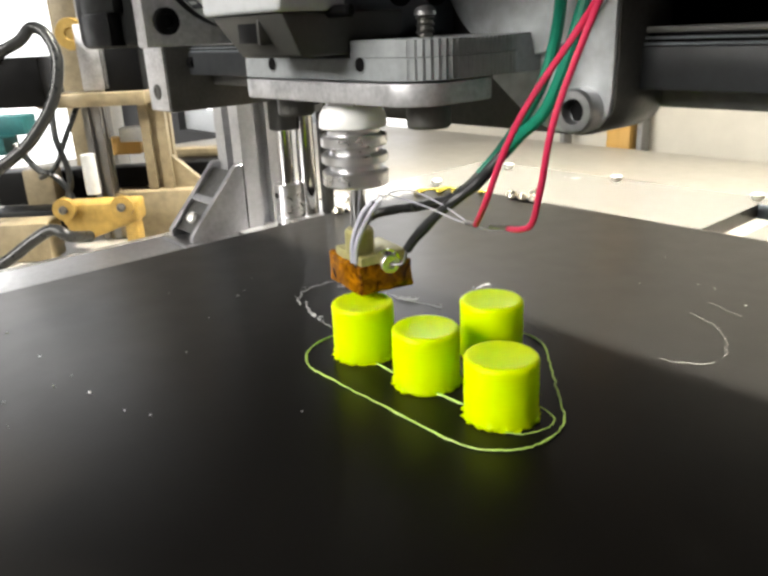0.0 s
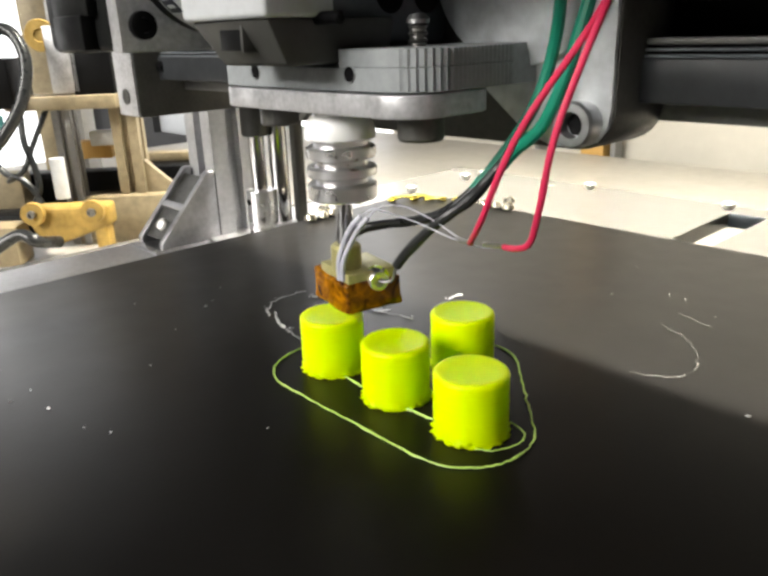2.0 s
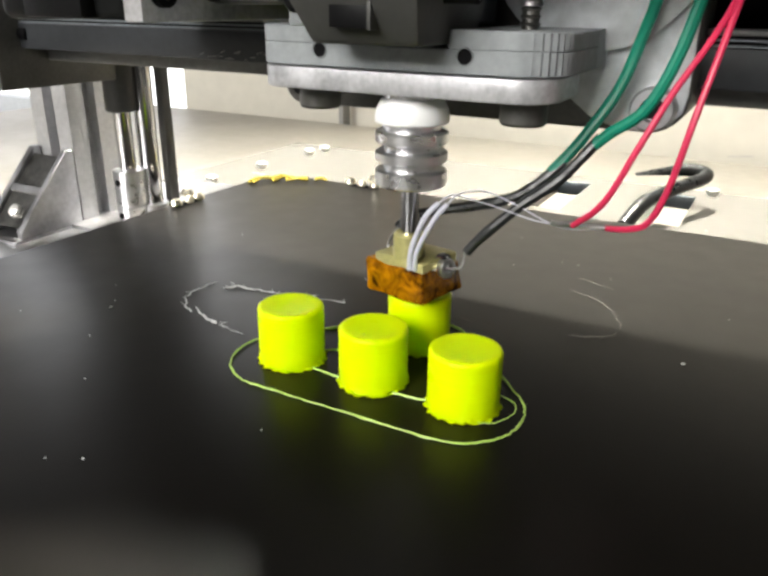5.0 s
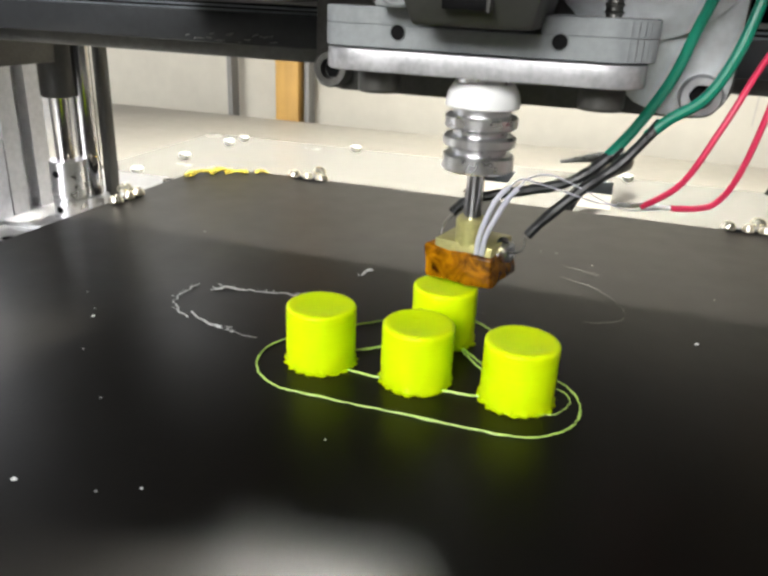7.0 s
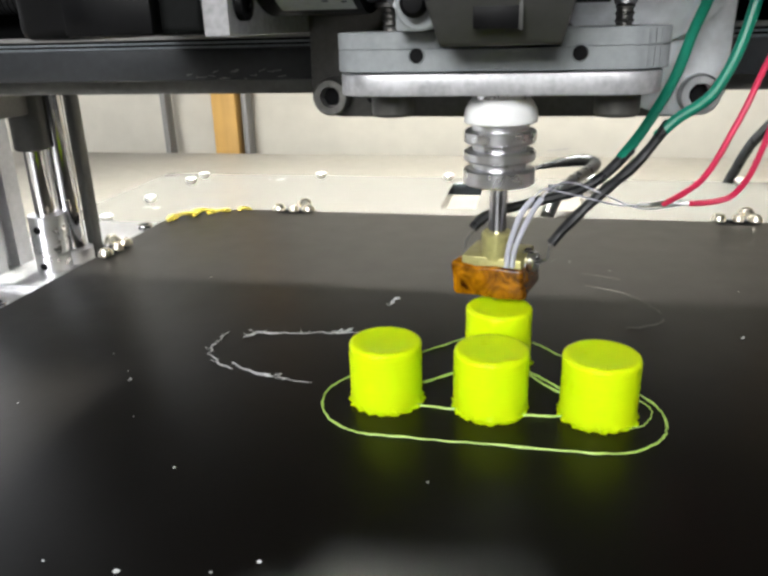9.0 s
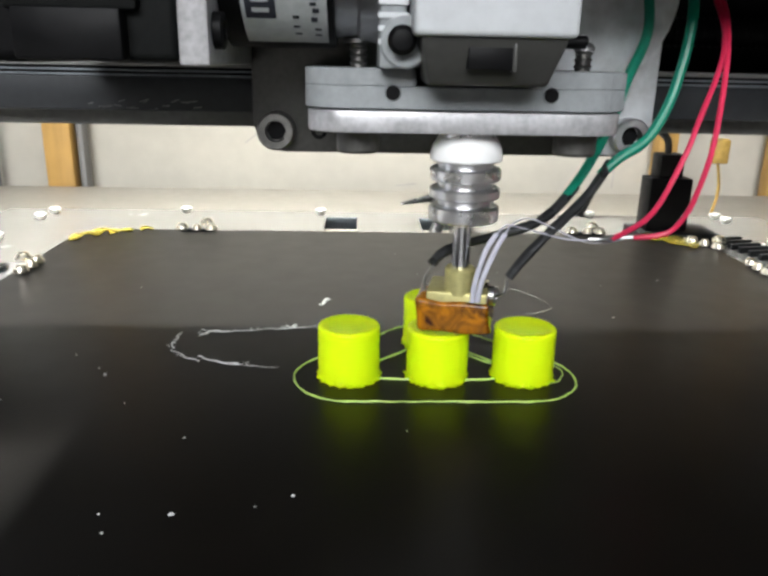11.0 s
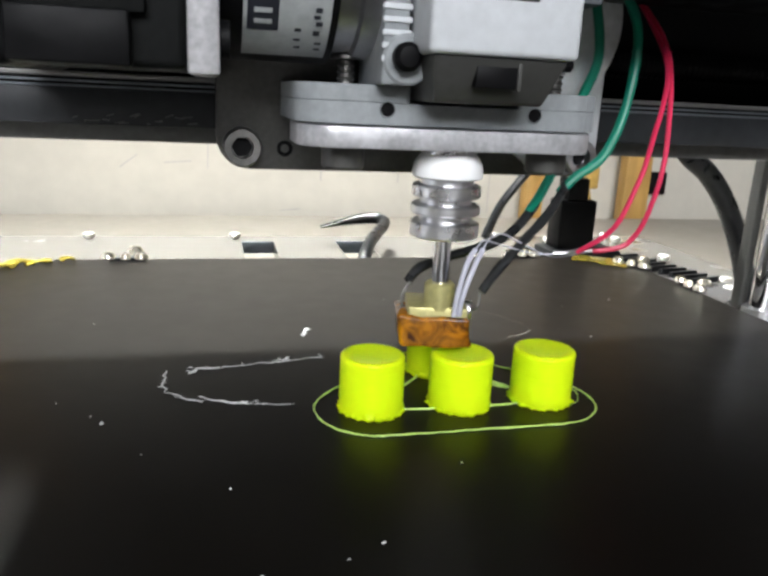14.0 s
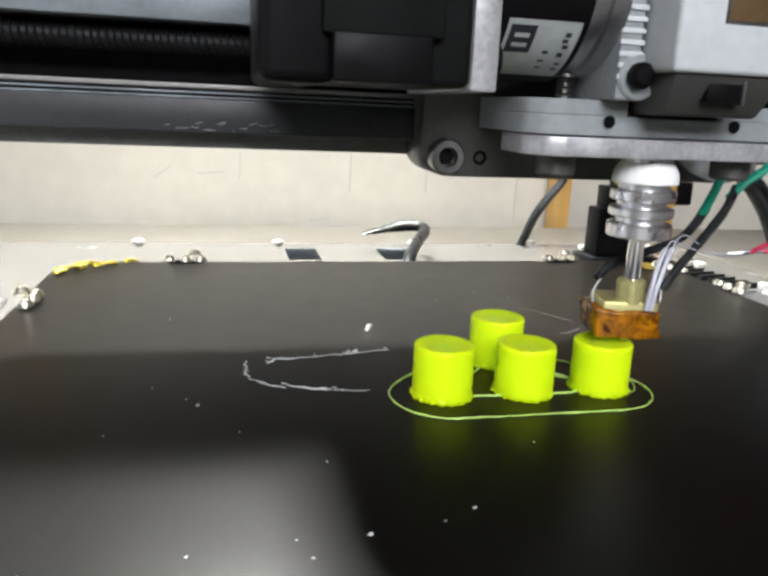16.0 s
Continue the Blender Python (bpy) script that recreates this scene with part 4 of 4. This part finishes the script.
for cx, cy, ct in ((-7.55, 12.5, 0), (6.9, 12.6, 0), (-11.4, 7.4, 90), (11.0, 7.9, -90), (10.7, 11.0, -60)):
    bed_clip(cx, cy, ct)
printed_cylinders()
strings()
HEAD = print_head()

def second_printer():
    p = thing("second_printer", "blurred second desktop machine with cream profiles and black motor", "machine")
    p.matrix_world = pose(-36 * CM, 11 * CM, 0, 0, 0, 49.3)
    for name, m, x, y, z, w, d, hgt in (
        ("column", CREAM_METAL, -7.2, 8.3, 4.4, 2.1, 3.0, 20.6),
        ("column", GREYPOST, -5.5, 7.4, 4.4, 1.3, 2.5, 20.6),
        ("back_panel", WOOD, -4.3, 9.3, 10.6, 1.5, 1.0, 8.2),
        ("motor_face", ALU_SATIN, -2.6, -1.2, 5.3, 1.7, 1.0, 3.8),
        ("motor_body", BLACK, -1.0, -0.2, 4.9, 2.4, 3.0, 3.7),
        ("shelf", CREAM_METAL, -2.9, -0.9, 2.9, 6.5, 3.0, 0.8),
        ("drive_unit", BLACK, -7.4, -1.6, 4.1, 4.4, 3.0, 2.8),
        ("brown_block", WOOD, -2.4, 1.1, -0.3, 2.2, 1.0, 1.1),
        ("white_block", WHITE, -1.5, 0.3, 0.5, 1.6, 1.0, 0.9),
        ("dark_tray", BLACK, -6.0, 1.2, -2.75, 10.4, 1.6, 2.2),
        ("dark_tray", DARK, -7.2, -2.6, -4.0, 5.2, 2.0, 1.2),
        ("dark_tray", BLACK, 0.8, 5.5, -3.0, 3.5, 3.0, 1.8),
        ("beam", CREAM_METAL, 0.9, 7.0, -1.8, 3.9, 1.5, 0.7),
        ("beam", CREAM_METAL, -0.3, -0.4, -4.45, 7.3, 2.0, 3.0),
        ("beam", CREAM_METAL, -7.7, -4.8, -4.8, 4.6, 2.0, 2.3),
        ("beam", CREAM_METAL, -7.4, -0.7, -2.5, 1.9, 1.5, 2.5),
        ("teal_box", TEAL, -9.9, 1.6, 1.3, 2.6, 2.0, 1.2),
        ("blue_box", TEAL, -10.1, 0.2, 0.2, 1.5, 2.0, 1.1),
    ):
        part(name, box(x - w / 2, x + w / 2, y - d / 2, y + d / 2, z - hgt / 2, z + hgt / 2, 0.1), m, p)
    extrusion(0.1, 0.1, -3.0, 3.2, 1.6, "column", p, CREAM_METAL)
    extrusion(-3.3, -1.0, -5.9, 3.3, 1.1, "column", p, GREYPOST)
    br = box(-5.2, -0.2, -5.0, -3.5, -4.0, -2.7, 0.2, 3)
    for v in br.verts:
        if v.co.x < -2.7 and v.co.z < -3.4:
            v.co.x += 1.0
            v.co.z -= 1.2
    part("bracket", br, YBRACKET, p, "orange-yellow plastic bracket")
    for bx in (-4.4, -1.0):
        ear = part("bracket_ear", moved(lathe([(0, 0), (0.62, 0), (0.66, 0.06), (0.66, 0.5), (0, 0.5)], 24), Matrix.Translation((bx, -4.9, -3.0)) @ Matrix.Rotation(radians(90), 4, "X")), YBRACKET, p)
        part("bolt", socket_screw((bx, -5.4, -3.0), (0, -1, 0), 0.24, 0.2), STEEL, ear)
    part("bracket_foot", box(-1.2, -0.4, -4.9, -3.8, -5.9, -3.8, 0.15), YBRACKET, p)
    part("spool_wheel", moved(lathe([(0, 0), (0.95, 0), (1.0, 0.1), (1.0, 0.5), (0.95, 0.6), (0.4, 0.6), (0.35, 0.5), (0, 0.5)], 36), Matrix.Translation((-5.1, 2.6, 6.7)) @ Matrix.Rotation(radians(90), 4, "X")), YBRACKET, p, "yellow plastic wheel")
    part("bobbin", rod((-3.2, -3.5, -2.5), (-3.2, -3.5, -0.1), 0.42), WHITE, p, "small white cylinder")
    g = bmesh.new()
    fc = g.faces.new([g.verts.new(q) for q in ((0.9, 0.2, -0.9), (0.9, 0.2, -3.0), (3.1, 0.2, -3.0))])
    for v in bmesh.ops.extrude_face_region(g, geom=[fc])["geom"]:
        if isinstance(v, bmesh.types.BMVert):
            v.co.y -= 0.6
    part("gusset", g, CREAM_METAL, p)
    part("cable", tube([(-8.4, -5.5, -0.9), (-7.6, -5.3, -0.4), (-5.8, -4.9, 0.9), (-4.4, -4.1, 3.0), (-4.0, -3.3, 5.1), (-4.5, -2.8, 6.6), (-5.4, -2.6, 7.1), (-6.1, -2.9, 6.4), (-7.3, -3.1, 5.8), (-8.4, -3.0, 5.0)], 0.34, 12), SLEEVE, p, "looped black cable")
    part("cable", tube([(-8.1, -8.3, -5.7), (-6.8, -8.1, -5.1), (-5.3, -7.7, -4.1), (-4.2, -7.6, -3.6), (-3.3, -7.7, -4.0), (-2.9, -6.0, -4.5)], 0.34, 12), SLEEVE, p, "looped black cable")
    part("cable", tube([(-4.0, -1.6, 2.6), (-4.7, -2.8, 0.6), (-5.1, -3.3, -0.5), (-5.5, -3.4, -1.0), (-6.8, -2.2, -1.6)], 0.16, 8), SLEEVE, p, "thin black cable")
    part("cable", tube([(-5.2, -2.6, 2.2), (-5.0, -3.2, 0.8), (-4.6, -3.4, -0.6), (-4.5, -3.5, -1.8), (-4.9, -3.6, -2.8)], 0.2, 8), SLEEVE, p, "thin black cable")
    part("cable", tube([(-7.6, -3.0, 0.6), (-6.4, -3.3, -0.9), (-5.4, -3.5, -1.3), (-4.6, -3.6, -2.4), (-4.3, -4.2, -3.6)], 0.2, 8), SLEEVE, p, "thin black cable")


def rear_clutter():
    hook = tube([(0.45, 21.5, -0.52), (1.0, 21.4, -0.38), (1.9, 21.2, -0.16), (2.8, 21.0, -0.02), (3.3, 20.6, -0.05), (3.2, 19.9, -0.15), (2.6, 18.6, -0.25), (1.7, 16.5, -0.5), (1.2, 15.2, -1.2)], 0.27, 12)
    for v in hook.verts:
        if v.co.y > 20.9 and v.co.x < 2.4:
            k = min(1, (2.4 - v.co.x) / 1.9) * 0.75
            v.co.z += ((-0.65 + 0.24 * v.co.x) - v.co.z) * k
    tagged(part("cable_loop", hook, SLEEVE), "short dark bent cable on the base plate", "cable")
    tagged(part("rear_cable", tube([(12.4, 23.5, 3.6), (11.94, 23.5, 2.22), (11.44, 23.5, 1.53), (10.55, 23.5, 0.31), (9.89, 23.5, -1.2), (9.8, 23.5, -1.45)], 0.24, 10), SLEEVE), "dark cable hanging to the base plate", "cable")
    tagged(part("thick_cable", tube([(10.6, 9.5, 5.2), (11.41, 9.5, 4.3), (12.35, 9.5, 3.63), (13.28, 9.5, 2.57), (14.11, 9.5, 1.11), (14.65, 9.5, -0.23), (14.9, 9.5, -1.3)], 0.36, 12), SLEEVE), "thick dark cable behind the guide rod", "cable")
    rl = thing("black_connector", "black plastic connector block with a bent lead", "connector")
    part("body", box(10.7, 12.5, 16.9, 18.1, -0.7, 1.55, 0.08), BLACK, rl)
    part("cap", box(11.03, 12.06, 17.0, 18.0, 1.55, 2.55, 0.06), BLACK, rl)
    part("foot", box(10.3, 13.8, 16.5, 18.5, -1.5, -0.7, 0.1), DARK, rl)
    part("lead", tube([(11.5, 17.5, 2.5), (11.4, 17.5, 3.1), (10.9, 17.5, 3.5), (9.9, 17.5, 3.6), (8.6, 17.6, 4.2)], 0.16, 8), SLEEVE, rl)
    pc = thing("pin_strip", "row of dark pins on the edge of the base plate", "connector")
    part("carrier", moved(box(-0.5, 0.5, -2.6, 2.6, -1.5, -1.2, 0.05), Matrix.Translation((14.9, 14.8, 0)) @ Matrix.Rotation(radians(13), 4, "Z")), GREYPOST, pc)
    for i in range(9):
        part("pin", moved(box(-0.75, 0.75, -0.11, 0.11, -1.2, -0.95, 0.03), Matrix.Translation((14.35 + 0.13 * i, 17.0 - 0.55 * i, 0)) @ Matrix.Rotation(radians(13), 4, "Z")), DARK, pc)
    oc = thing("orange_plug", "small orange plug on a thin lead behind the printer", "plug")
    part("plug", box(24.4, 25.6, 39.5, 40.5, -0.8, 1.0, 0.15), YBRACKET, oc)
    part("lead", tube([(25.0, 40, -0.7), (25.4, 40, -3), (24.8, 40, -5.9)], 0.12, 8), YBRACKET, oc)


second_printer()
rear_clutter()


def motions():
    walk(HEAD, [(t, pose(x * CM, 0, 0)) for t, x, y in RUN])
    for ob in ON_BED:
        m = ob.matrix_basis.copy()
        walk(ob, [(t, Matrix.Translation((0, y * CM, 0)) @ m) for t, x, y in RUN])


motions()
